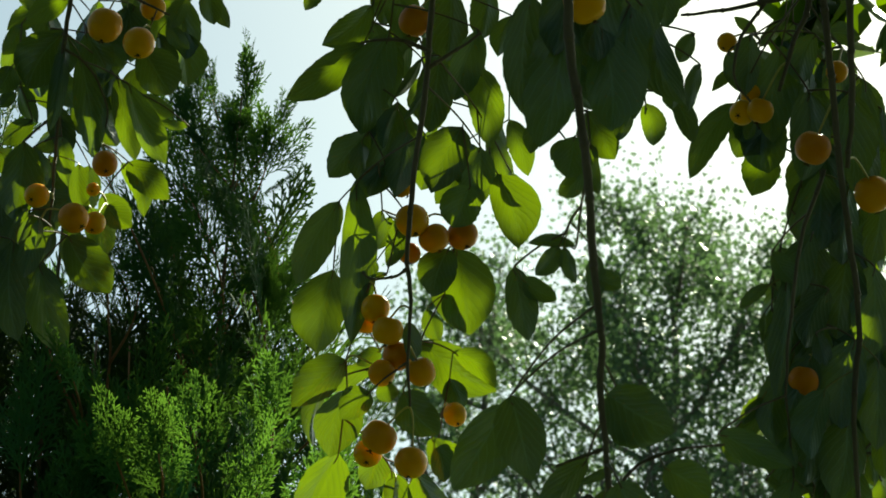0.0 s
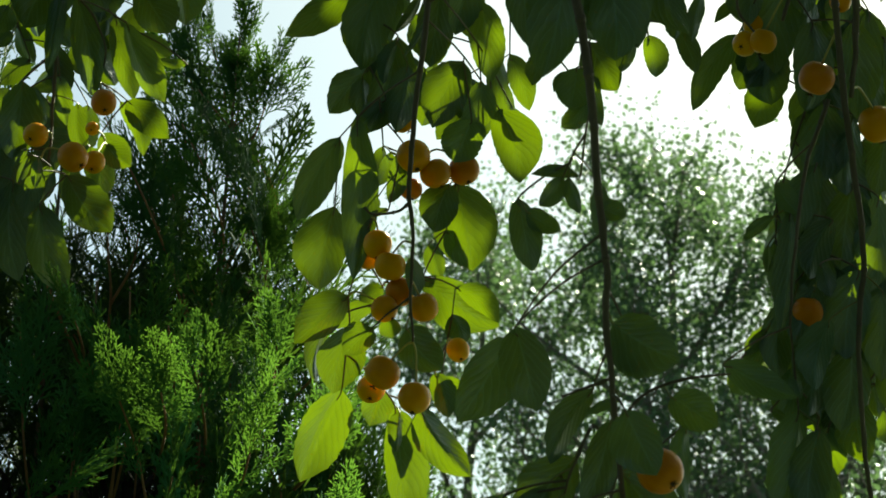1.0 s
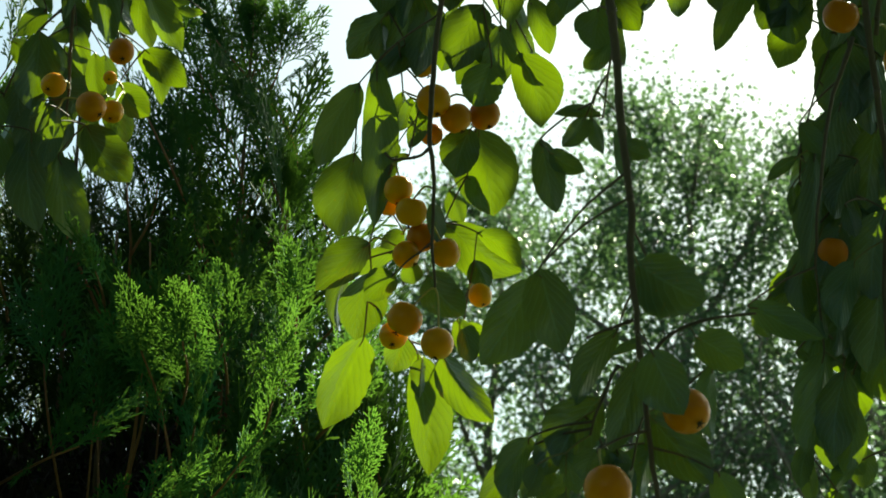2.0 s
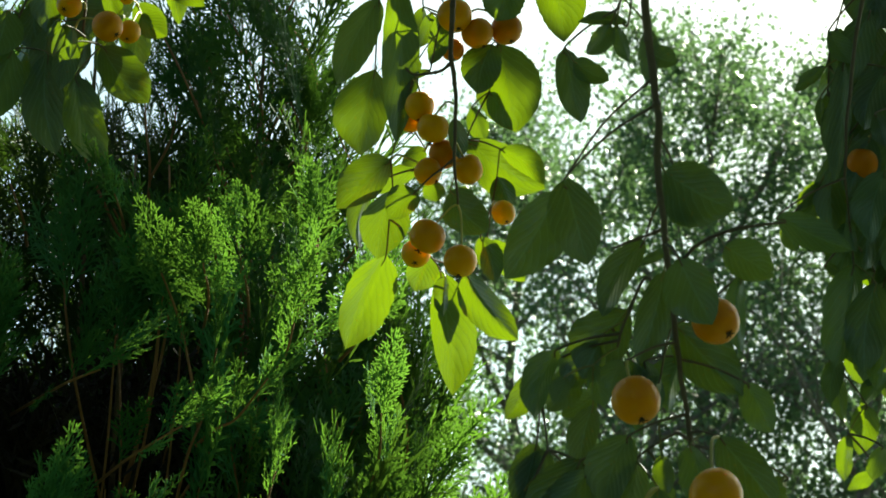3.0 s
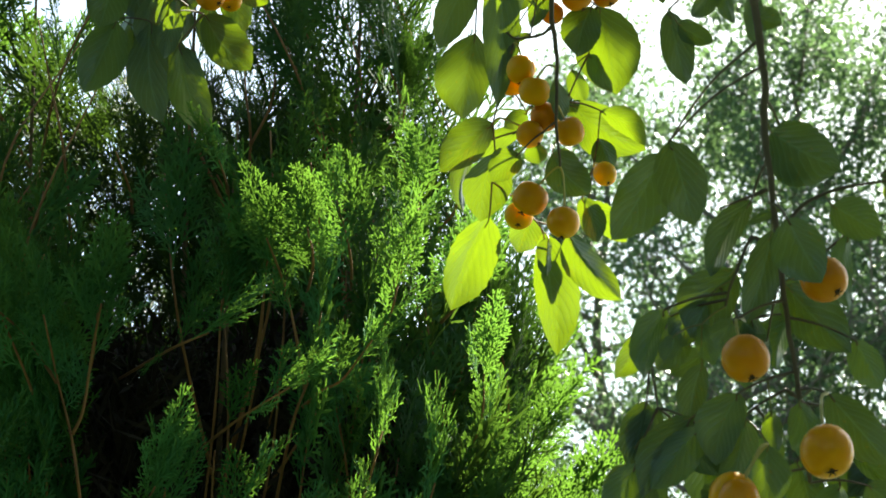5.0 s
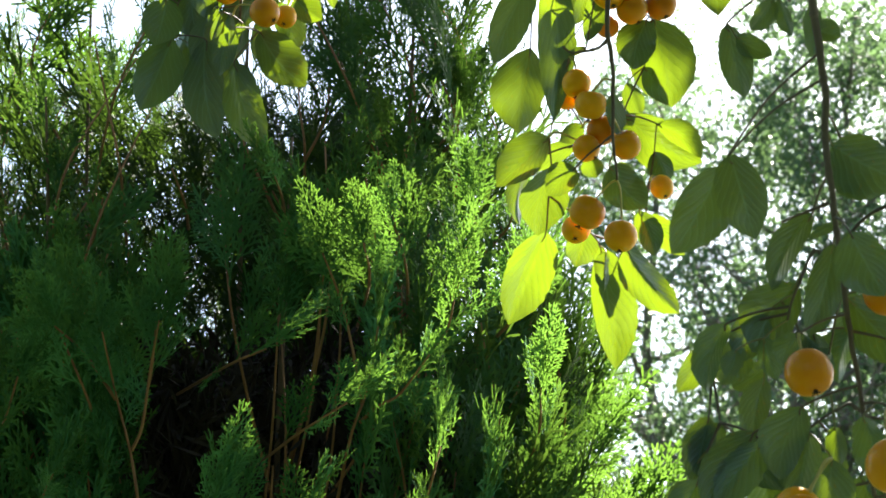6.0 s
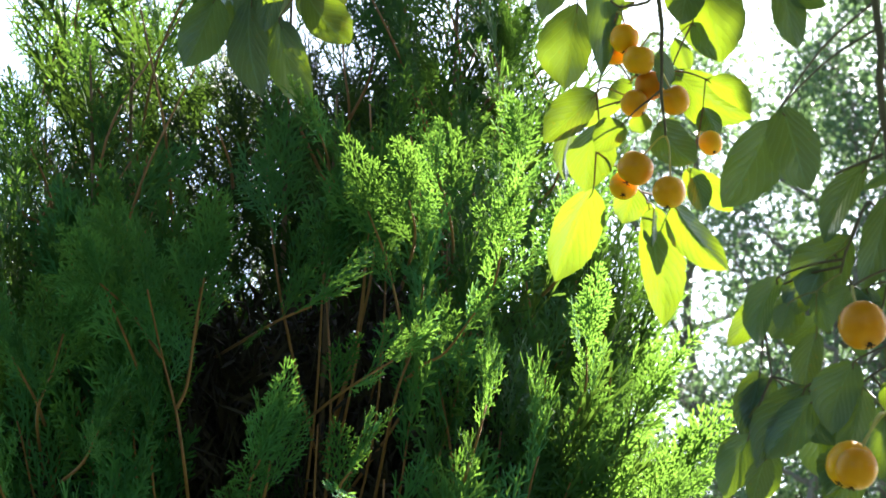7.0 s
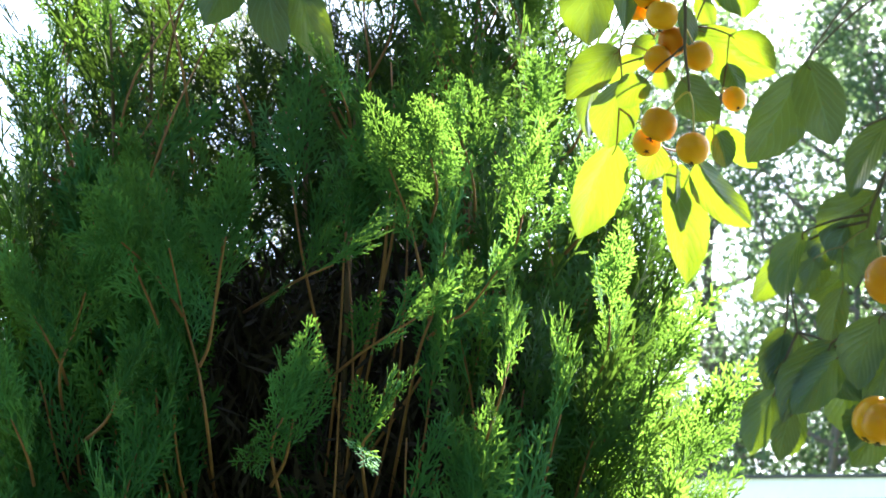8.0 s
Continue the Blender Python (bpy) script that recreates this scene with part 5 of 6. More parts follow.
leaf(right, (0.247, 1.220, 2.140), (0.226, 1.222, 2.125), 0.008, 10, 28, 0.06)
leaf(right, (0.252, 1.270, 2.140), (0.250, 1.272, 2.118), 0.007, 20, 20, 0.04)
leaf(right, (0.265, 1.260, 2.094), (0.255, 1.262, 2.081), 0.009, 10, 20, 0.01)
leaf(right, (0.262, 1.250, 2.012), (0.247, 1.257, 1.943), 0.029, 10, 16, 0)
leaf(right, (0.273, 1.240, 1.996), (0.263, 1.247, 1.937), 0.028, -10, 16, 0.06)
leaf(right, (0.250, 1.290, 1.958), (0.257, 1.294, 1.917), 0.015, 10, 20, 0.08)
leaf(right, (0.272, 1.290, 1.927), (0.266, 1.295, 1.894), 0.019, -10, 16, 0.09)
leaf(right, (0.259, 1.290, 1.907), (0.255, 1.293, 1.876), 0.013, 10, 18, 0.06)
leaf(right, (0.277, 1.290, 1.882), (0.256, 1.293, 1.870), 0.011, 10, 20, 0)
leaf(right, (0.286, 1.290, 1.945), (0.269, 1.293, 1.925), 0.013, 10, 18, -0.02)
leaf(right, (0.282, 1.280, 2.017), (0.267, 1.282, 2.009), 0.009, 10, 20, 0.08)
leaf(right, (0.249, 1.280, 2.021), (0.260, 1.282, 2.014), 0.007, 10, 25, 0.03)
leaf(right, (0.277, 1.220, 2.106), (0.283, 1.223, 2.083), 0.014, 10, 20, 0.08)
leaf(right, (0.279, 1.220, 2.180), (0.262, 1.226, 2.129), 0.024, -10, 16, -0.02)
leaf(right, (0.289, 1.230, 2.143), (0.273, 1.236, 2.101), 0.025, 10, 16, 0.09)
leaf(right, (0.275, 1.230, 2.094), (0.258, 1.236, 2.053), 0.025, -10, 16, 0.02)
leaf(right, (0.281, 1.220, 2.066), (0.270, 1.226, 2.018), 0.024, 10, 16, 0.1)
leaf(right, (0.283, 1.260, 1.979), (0.274, 1.265, 1.930), 0.022, 0, 16, 0.1)
leaf(right, (0.276, 1.270, 1.894), (0.269, 1.274, 1.872), 0.014, 0, 16, 0.04)
leaf(right, (0.254, 1.280, 1.956), (0.247, 1.284, 1.926), 0.015, 0, 18, -0.03)
leaf(right, (0.301, 1.253, 2.336), (0.320, 1.259, 2.296), 0.024, 1, 13, 0.11)
leaf(right, (0.318, 1.291, 2.367), (0.325, 1.295, 2.334), 0.018, -30, 17, 0.04)
leaf(right, (0.326, 1.293, 2.272), (0.290, 1.298, 2.247), 0.021, -17, 15, 0.1)
leaf(right, (0.291, 1.279, 2.333), (0.323, 1.285, 2.297), 0.024, 11, 21, 0.01)
leaf(right, (0.320, 1.266, 2.354), (0.325, 1.270, 2.322), 0.017, 7, 22, -0)
leaf(right, (0.301, 1.279, 2.280), (0.327, 1.285, 2.244), 0.024, 2, 32, 0.09)
leaf(right, (0.329, 1.258, 2.325), (0.345, 1.266, 2.275), 0.031, -1, 13, 0.03)
leaf(right, (0.323, 1.266, 2.278), (0.335, 1.273, 2.237), 0.027, 16, 26, -0.01)
leaf(right, (0.316, 1.253, 2.304), (0.337, 1.260, 2.260), 0.028, 16, 27, 0.03)
leaf(right, (0.350, 1.283, 2.281), (0.342, 1.288, 2.244), 0.020, -38, 23, 0.06)
leaf(right, (0.294, 1.270, 2.350), (0.294, 1.274, 2.317), 0.016, 30, 14, -0.03)
leaf(right, (0.316, 1.293, 2.315), (0.302, 1.301, 2.264), 0.031, -18, 22, 0.05)
leaf(right, (0.300, 1.262, 2.263), (0.307, 1.269, 2.211), 0.026, -1, 26, 0.04)
leaf(right, (0.303, 1.278, 2.367), (0.311, 1.283, 2.326), 0.021, 36, 28, 0.05)
leaf(right, (0.320, 1.294, 2.308), (0.356, 1.301, 2.281), 0.028, 24, 21, -0.01)
leaf(right, (0.306, 1.253, 2.342), (0.318, 1.258, 2.298), 0.021, -23, 16, 0.08)
leaf(right, (0.302, 1.251, 2.346), (0.305, 1.255, 2.315), 0.016, 30, 26, 0.09)
leaf(right, (0.289, 1.256, 2.327), (0.294, 1.261, 2.288), 0.020, 28, 35, 0.1)
leaf(right, (0.317, 1.291, 2.321), (0.326, 1.295, 2.290), 0.017, -27, 13, 0.02)
leaf(right, (0.341, 1.251, 2.296), (0.347, 1.256, 2.263), 0.018, 2, 35, 0.08)
leaf(right, (0.340, 1.277, 2.291), (0.332, 1.282, 2.255), 0.021, 22, 20, 0.03)
leaf(right, (0.298, 1.290, 2.284), (0.307, 1.298, 2.232), 0.033, 25, 29, 0.08)
leaf(right, (0.256, 1.273, 2.336), (0.259, 1.278, 2.296), 0.020, 15, 34, -0.02)
leaf(right, (0.263, 1.278, 2.312), (0.263, 1.286, 2.258), 0.033, -22, 17, 0.1)
leaf(right, (0.260, 1.293, 2.366), (0.288, 1.299, 2.332), 0.025, 24, 14, 0.11)
leaf(right, (0.271, 1.284, 2.318), (0.247, 1.291, 2.274), 0.029, -26, 30, 0.04)
leaf(right, (0.263, 1.296, 2.331), (0.243, 1.304, 2.279), 0.034, -26, 15, 0.05)
leaf(right, (0.257, 1.301, 2.326), (0.269, 1.307, 2.277), 0.024, 38, 27, 0.05)
leaf(right, (0.262, 1.286, 2.341), (0.293, 1.291, 2.330), 0.019, 35, 22, 0.05)
leaf(right, (0.336, 1.305, 2.064), (0.338, 1.310, 2.032), 0.018, -21, 25, -0.03)
leaf(right, (0.309, 1.319, 2.162), (0.319, 1.324, 2.132), 0.019, 32, 22, 0.12)
leaf(right, (0.340, 1.291, 2.132), (0.330, 1.297, 2.093), 0.024, -5, 16, 0)
leaf(right, (0.286, 1.306, 2.069), (0.265, 1.311, 2.045), 0.020, 1, 25, -0)
leaf(right, (0.342, 1.304, 2.232), (0.346, 1.310, 2.189), 0.022, 22, 24, -0.01)
leaf(right, (0.321, 1.316, 2.082), (0.294, 1.323, 2.041), 0.029, 15, 22, 0.01)
leaf(right, (0.328, 1.334, 2.154), (0.337, 1.342, 2.105), 0.032, 35, 18, 0.09)
leaf(right, (0.313, 1.294, 2.034), (0.318, 1.301, 1.989), 0.027, -21, 14, -0.03)
leaf(right, (0.330, 1.326, 2.080), (0.336, 1.333, 2.033), 0.026, 13, 15, -0.02)
leaf(right, (0.342, 1.339, 2.043), (0.355, 1.344, 2.014), 0.020, 27, 16, 0.07)
leaf(right, (0.315, 1.306, 2.134), (0.309, 1.311, 2.098), 0.019, 18, 12, -0)
leaf(right, (0.320, 1.293, 2.147), (0.311, 1.297, 2.119), 0.017, 39, 30, -0.03)
leaf(right, (0.360, 1.329, 2.244), (0.378, 1.333, 2.212), 0.018, -18, 15, 0.06)
leaf(right, (0.311, 1.319, 2.049), (0.310, 1.327, 2.003), 0.032, 16, 14, 0.06)
leaf(right, (0.297, 1.337, 2.105), (0.305, 1.342, 2.068), 0.020, 11, 30, 0.05)
leaf(right, (0.292, 1.318, 2.060), (0.300, 1.322, 2.033), 0.017, 34, 18, 0.08)
leaf(right, (0.295, 1.298, 2.128), (0.281, 1.302, 2.096), 0.018, -36, 17, -0.01)
leaf(right, (0.311, 1.307, 2.184), (0.303, 1.313, 2.137), 0.024, -39, 18, 0.1)
leaf(right, (0.289, 1.314, 2.087), (0.308, 1.320, 2.052), 0.022, 35, 14, 0.08)
leaf(right, (0.344, 1.324, 2.162), (0.351, 1.330, 2.122), 0.024, 39, 20, -0.02)
leaf(right, (0.336, 1.307, 2.091), (0.318, 1.313, 2.052), 0.025, -36, 15, -0.01)
leaf(right, (0.296, 1.334, 2.092), (0.299, 1.340, 2.058), 0.023, 14, 18, 0.04)
leaf(right, (0.308, 1.312, 2.189), (0.313, 1.317, 2.149), 0.021, -19, 34, 0.05)
leaf(right, (0.342, 1.290, 2.122), (0.354, 1.295, 2.091), 0.019, -9, 23, 0.01)
leaf(right, (0.323, 1.303, 2.207), (0.318, 1.308, 2.166), 0.020, -33, 21, -0.01)
leaf(right, (0.303, 1.328, 2.262), (0.305, 1.333, 2.224), 0.022, 13, 28, 0.03)
leaf(right, (0.341, 1.297, 2.161), (0.361, 1.303, 2.132), 0.024, 18, 27, -0.01)
leaf(right, (0.285, 1.297, 2.058), (0.262, 1.305, 2.017), 0.031, 2, 24, 0.06)
leaf(right, (0.341, 1.335, 2.079), (0.316, 1.342, 2.038), 0.029, 15, 28, 0.1)
leaf(right, (0.313, 1.318, 2.256), (0.307, 1.323, 2.222), 0.021, 10, 26, -0.01)
leaf(right, (0.335, 1.327, 2.149), (0.339, 1.332, 2.120), 0.019, 0, 24, 0.06)
leaf(right, (0.341, 1.326, 2.252), (0.338, 1.332, 2.203), 0.025, -24, 29, 0.08)
leaf(right, (0.352, 1.324, 2.147), (0.358, 1.330, 2.110), 0.022, 21, 26, -0.01)
leaf(right, (0.337, 1.318, 2.245), (0.336, 1.323, 2.211), 0.018, -39, 13, 0.09)
leaf(right, (0.303, 1.305, 2.098), (0.332, 1.312, 2.067), 0.027, 1, 23, 0.11)
leaf(right, (0.320, 1.291, 2.222), (0.337, 1.299, 2.176), 0.032, -3, 31, 0.03)
leaf(right, (0.356, 1.337, 2.163), (0.389, 1.342, 2.151), 0.019, -23, 25, 0.03)
leaf(right, (0.304, 1.334, 2.143), (0.330, 1.342, 2.101), 0.030, 16, 17, 0.1)
leaf(right, (0.345, 1.315, 2.145), (0.361, 1.319, 2.121), 0.015, -4, 19, 0.05)
leaf(right, (0.306, 1.332, 2.185), (0.305, 1.338, 2.148), 0.023, -30, 33, 0.03)
leaf(right, (0.326, 1.310, 2.048), (0.324, 1.315, 2.014), 0.020, 40, 26, 0.11)
leaf(right, (0.311, 1.304, 2.154), (0.317, 1.310, 2.120), 0.023, 35, 18, 0.09)
leaf(right, (0.312, 1.338, 2.148), (0.313, 1.343, 2.114), 0.019, 31, 31, 0.02)
leaf(right, (0.325, 1.327, 2.051), (0.293, 1.333, 2.013), 0.026, -4, 29, 0.01)
leaf(right, (0.329, 1.296, 2.184), (0.321, 1.301, 2.154), 0.020, -2, 20, 0.02)
leaf(right, (0.306, 1.318, 2.087), (0.303, 1.325, 2.037), 0.028, -8, 16, 0.04)
leaf(right, (0.275, 1.301, 2.163), (0.304, 1.308, 2.125), 0.029, 33, 35, 0.12)
leaf(right, (0.283, 1.302, 2.174), (0.293, 1.306, 2.143), 0.017, -19, 25, 0.09)
leaf(right, (0.290, 1.316, 2.089), (0.297, 1.322, 2.053), 0.022, -10, 20, 0.11)
leaf(right, (0.278, 1.333, 2.166), (0.296, 1.341, 2.118), 0.031, -23, 18, 0.09)
leaf(right, (0.282, 1.332, 2.147), (0.296, 1.339, 2.111), 0.027, 30, 13, 0.1)
leaf(right, (0.270, 1.310, 2.092), (0.242, 1.316, 2.052), 0.025, 34, 31, -0.02)
leaf(right, (0.284, 1.298, 2.051), (0.286, 1.302, 2.018), 0.018, 2, 28, 0.05)
leaf(right, (0.287, 1.292, 2.085), (0.287, 1.298, 2.043), 0.026, 23, 17, 0.11)
leaf(right, (0.289, 1.303, 2.100), (0.271, 1.308, 2.068), 0.019, 11, 28, 0.11)
leaf(right, (0.279, 1.320, 2.192), (0.262, 1.326, 2.153), 0.022, -39, 19, 0.01)
leaf(right, (0.278, 1.314, 2.058), (0.268, 1.321, 2.017), 0.029, -21, 18, 0.03)
leaf(right, (0.291, 1.311, 2.094), (0.308, 1.317, 2.064), 0.022, -19, 27, 0.06)
leaf(right, (0.294, 1.311, 2.165), (0.295, 1.315, 2.135), 0.016, 15, 17, 0.02)
leaf(right, (0.291, 1.331, 2.096), (0.303, 1.337, 2.058), 0.023, -22, 17, 0.05)
leaf(right, (0.298, 1.289, 2.134), (0.341, 1.296, 2.115), 0.029, -22, 22, -0.02)
leaf(right, (0.282, 1.287, 1.968), (0.274, 1.292, 1.940), 0.021, -36, 13, 0.03)
leaf(right, (0.284, 1.330, 1.993), (0.291, 1.338, 1.948), 0.031, 35, 20, 0.05)
leaf(right, (0.270, 1.299, 1.975), (0.295, 1.305, 1.941), 0.026, -13, 16, -0.03)
leaf(right, (0.273, 1.286, 2.137), (0.277, 1.292, 2.102), 0.024, 37, 17, -0.01)
leaf(right, (0.278, 1.299, 2.003), (0.270, 1.306, 1.959), 0.027, 34, 16, 0.12)
leaf(right, (0.281, 1.321, 1.991), (0.281, 1.325, 1.963), 0.017, 21, 13, 0.09)
leaf(right, (0.281, 1.297, 2.200), (0.277, 1.305, 2.151), 0.032, -18, 34, 0.11)
leaf(right, (0.295, 1.294, 2.145), (0.323, 1.300, 2.113), 0.025, -40, 29, 0.06)
leaf(right, (0.305, 1.328, 2.060), (0.318, 1.335, 2.014), 0.030, 36, 21, 0.09)
leaf(right, (0.279, 1.289, 2.099), (0.280, 1.296, 2.061), 0.026, 24, 29, 0.1)
leaf(right, (0.297, 1.319, 2.022), (0.288, 1.325, 1.982), 0.024, -34, 17, 0.1)
leaf(right, (0.303, 1.308, 2.155), (0.311, 1.312, 2.127), 0.015, -14, 35, -0.02)
leaf(right, (0.294, 1.315, 1.967), (0.298, 1.320, 1.935), 0.021, -4, 17, 0.07)
leaf(right, (0.288, 1.322, 2.062), (0.291, 1.329, 2.020), 0.028, 13, 15, 0.01)
leaf(right, (0.301, 1.292, 2.136), (0.280, 1.298, 2.101), 0.022, -20, 16, 0.07)
apple(right, (0.236, 1.230, 2.278), 0.0090)
apple(right, (0.247, 1.220, 2.275), 0.0097)
apple(right, (0.231, 1.250, 2.347), 0.0073)
apple(right, (0.245, 1.240, 2.298), 0.0080)
apple(right, (0.272, 1.170, 2.221), 0.0123)
apple(right, (0.313, 1.180, 2.192), 0.0125)
apple(right, (0.309, 1.300, 2.104), 0.0065)
apple(right, (0.312, 1.290, 2.090), 0.0042)
apple(right, (0.292, 1.170, 2.280), 0.0075)
apple(right, (0.321, 1.300, 2.136), 0.0069)
apple(right, (0.270, 1.240, 2.078), 0.0109)

# left-hand bough before the conifer
left = stem("branch", [(-0.308, 1.420, 2.806), (-0.310, 1.484, 2.659), (-0.312, 1.524, 2.570), (-0.320, 1.554, 2.499), (-0.323, 1.577, 2.447), (-0.327, 1.602, 2.391), (-0.330, 1.625, 2.339)], 0.0030, 0.0012, crab, "hanging twig with pale green leaves and round yellow crab apples")
tw = stem("side_twig", [(-0.312, 1.524, 2.570), (-0.276, 1.530, 2.551), (-0.248, 1.537, 2.538), (-0.224, 1.540, 2.528)], 0.0018, 0.0009, left)
tw = stem("side_twig", [(-0.320, 1.554, 2.499), (-0.295, 1.562, 2.481), (-0.279, 1.576, 2.448), (-0.284, 1.588, 2.420)], 0.0014, 0.0008, left)
tw = stem("side_twig", [(-0.323, 1.577, 2.447), (-0.360, 1.592, 2.414), (-0.389, 1.615, 2.361), (-0.394, 1.626, 2.338)], 0.0014, 0.0008, left)
leaf(left, (-0.323, 1.560, 2.518), (-0.353, 1.571, 2.465), 0.044, 10, 12, 0.01)
leaf(left, (-0.318, 1.550, 2.513), (-0.324, 1.554, 2.414), 0.016, 30, 28, 0.05)
leaf(left, (-0.306, 1.560, 2.495), (-0.286, 1.568, 2.396), 0.030, -12, 16, 0.1)
leaf(left, (-0.283, 1.630, 2.511), (-0.260, 1.636, 2.427), 0.026, 10, 14, 0.11)
leaf(left, (-0.266, 1.590, 2.483), (-0.226, 1.597, 2.405), 0.028, -22, 26, 0.06)
leaf(left, (-0.260, 1.600, 2.408), (-0.221, 1.607, 2.374), 0.029, 5, 8, 0.01)
leaf(left, (-0.251, 1.570, 2.509), (-0.223, 1.580, 2.467), 0.041, 10, 14, 0.05)
leaf(left, (-0.257, 1.630, 2.493), (-0.226, 1.635, 2.474), 0.019, -10, 15, 0.04)
leaf(left, (-0.212, 1.630, 2.462), (-0.242, 1.632, 2.467), 0.009, 10, 20, 0.11)
leaf(left, (-0.221, 1.630, 2.602), (-0.238, 1.635, 2.567), 0.019, 10, 18, 0.01)
leaf(left, (-0.240, 1.640, 2.580), (-0.218, 1.644, 2.551), 0.017, 10, 18, 0.02)
leaf(left, (-0.199, 1.600, 2.599), (-0.192, 1.606, 2.557), 0.024, -10, 18, 0.07)
leaf(left, (-0.194, 1.630, 2.602), (-0.180, 1.634, 2.569), 0.015, 15, 20, -0.01)
leaf(left, (-0.286, 1.630, 2.389), (-0.261, 1.637, 2.358), 0.028, 10, 12, 0.06)
leaf(left, (-0.268, 1.610, 2.412), (-0.245, 1.615, 2.360), 0.021, -20, 20, 0.11)
leaf(left, (-0.309, 1.600, 2.333), (-0.267, 1.610, 2.283), 0.039, 8, 14, 0.05)
leaf(left, (-0.328, 1.590, 2.300), (-0.302, 1.600, 2.220), 0.039, -14, 22, 0.01)
leaf(left, (-0.387, 1.600, 2.329), (-0.416, 1.610, 2.264), 0.042, 10, 12, 0.04)
leaf(left, (-0.357, 1.600, 2.327), (-0.345, 1.610, 2.235), 0.040, -8, 12, 0.05)
leaf(left, (-0.325, 1.570, 2.323), (-0.338, 1.575, 2.280), 0.021, 15, 16, -0.01)
leaf(left, (-0.389, 1.580, 2.358), (-0.400, 1.589, 2.317), 0.037, 5, 12, -0.01)
leaf(left, (-0.279, 1.620, 2.373), (-0.256, 1.626, 2.354), 0.024, 10, 15, -0.01)
leaf(left, (-0.372, 1.610, 2.381), (-0.366, 1.618, 2.334), 0.032, 10, 14, 0.01)
leaf(left, (-0.378, 1.630, 2.566), (-0.394, 1.635, 2.535), 0.019, 10, 15, 0.03)
leaf(left, (-0.376, 1.600, 2.504), (-0.389, 1.606, 2.478), 0.023, 10, 15, 0.01)
leaf(left, (-0.373, 1.630, 2.500), (-0.354, 1.635, 2.463), 0.019, -15, 18, 0.01)
leaf(left, (-0.358, 1.630, 2.464), (-0.384, 1.635, 2.439), 0.021, 10, 15, -0.02)
leaf(left, (-0.374, 1.620, 2.487), (-0.387, 1.623, 2.472), 0.014, 10, 15, 0.05)
leaf(left, (-0.349, 1.570, 2.411), (-0.355, 1.580, 2.339), 0.041, -5, 12, 0.1)
leaf(left, (-0.373, 1.620, 2.330), (-0.366, 1.623, 2.310), 0.012, 10, 15, 0.06)
leaf(left, (-0.326, 1.580, 2.567), (-0.365, 1.586, 2.542), 0.023, 10, 15, 0.06)
leaf(left, (-0.356, 1.600, 2.353), (-0.359, 1.607, 2.300), 0.027, 10, 16, 0.07)
leaf(left, (-0.357, 1.630, 2.581), (-0.388, 1.636, 2.609), 0.023, 10, 16, 0)
leaf(left, (-0.302, 1.630, 2.536), (-0.291, 1.634, 2.511), 0.016, 10, 20, 0.08)
leaf(left, (-0.309, 1.590, 2.535), (-0.286, 1.598, 2.498), 0.032, 10, 16, 0.04)
leaf(left, (-0.325, 1.610, 2.438), (-0.316, 1.615, 2.389), 0.018, 10, 20, 0.05)
leaf(left, (-0.351, 1.620, 2.431), (-0.338, 1.623, 2.392), 0.014, 20, 25, 0.06)
leaf(left, (-0.305, 1.600, 2.405), (-0.296, 1.605, 2.356), 0.018, 10, 20, 0.04)
leaf(left, (-0.324, 1.600, 2.342), (-0.337, 1.605, 2.305), 0.018, 20, 25, 0.02)
leaf(left, (-0.335, 1.560, 2.334), (-0.344, 1.562, 2.308), 0.009, 10, 30, 0.01)
leaf(left, (-0.327, 1.560, 2.331), (-0.328, 1.562, 2.303), 0.010, 10, 30, 0)
leaf(left, (-0.340, 1.570, 2.344), (-0.353, 1.572, 2.326), 0.007, 10, 30, 0.05)
leaf(left, (-0.311, 1.670, 2.540), (-0.283, 1.677, 2.497), 0.026, 1, 17, 0.03)
leaf(left, (-0.315, 1.662, 2.524), (-0.284, 1.673, 2.460), 0.042, 33, 13, 0.06)
leaf(left, (-0.367, 1.649, 2.598), (-0.351, 1.656, 2.555), 0.028, 34, 21, -0.03)
leaf(left, (-0.310, 1.650, 2.549), (-0.298, 1.656, 2.501), 0.023, 10, 17, 0.02)
leaf(left, (-0.360, 1.650, 2.596), (-0.398, 1.656, 2.574), 0.023, 12, 17, 0.1)
leaf(left, (-0.393, 1.660, 2.571), (-0.379, 1.667, 2.510), 0.030, 4, 13, 0.01)
leaf(left, (-0.376, 1.625, 2.541), (-0.353, 1.633, 2.489), 0.031, -27, 28, 0.05)
leaf(left, (-0.352, 1.638, 2.567), (-0.332, 1.645, 2.521), 0.027, -7, 32, 0.04)
leaf(left, (-0.296, 1.630, 2.551), (-0.298, 1.636, 2.506), 0.026, -40, 33, 0.01)
leaf(left, (-0.339, 1.621, 2.476), (-0.319, 1.627, 2.429), 0.025, 4, 27, 0.12)
leaf(left, (-0.310, 1.645, 2.603), (-0.325, 1.653, 2.545), 0.030, -28, 19, 0.01)
leaf(left, (-0.331, 1.630, 2.465), (-0.359, 1.636, 2.437), 0.026, -30, 34, 0.09)
leaf(left, (-0.297, 1.639, 2.538), (-0.293, 1.645, 2.497), 0.025, 32, 26, -0.01)
leaf(left, (-0.320, 1.661, 2.600), (-0.311, 1.671, 2.535), 0.038, -25, 17, -0.02)
leaf(left, (-0.348, 1.632, 2.528), (-0.323, 1.638, 2.482), 0.024, 18, 33, 0.1)
leaf(left, (-0.384, 1.650, 2.529), (-0.337, 1.658, 2.489), 0.030, 4, 26, 0.04)
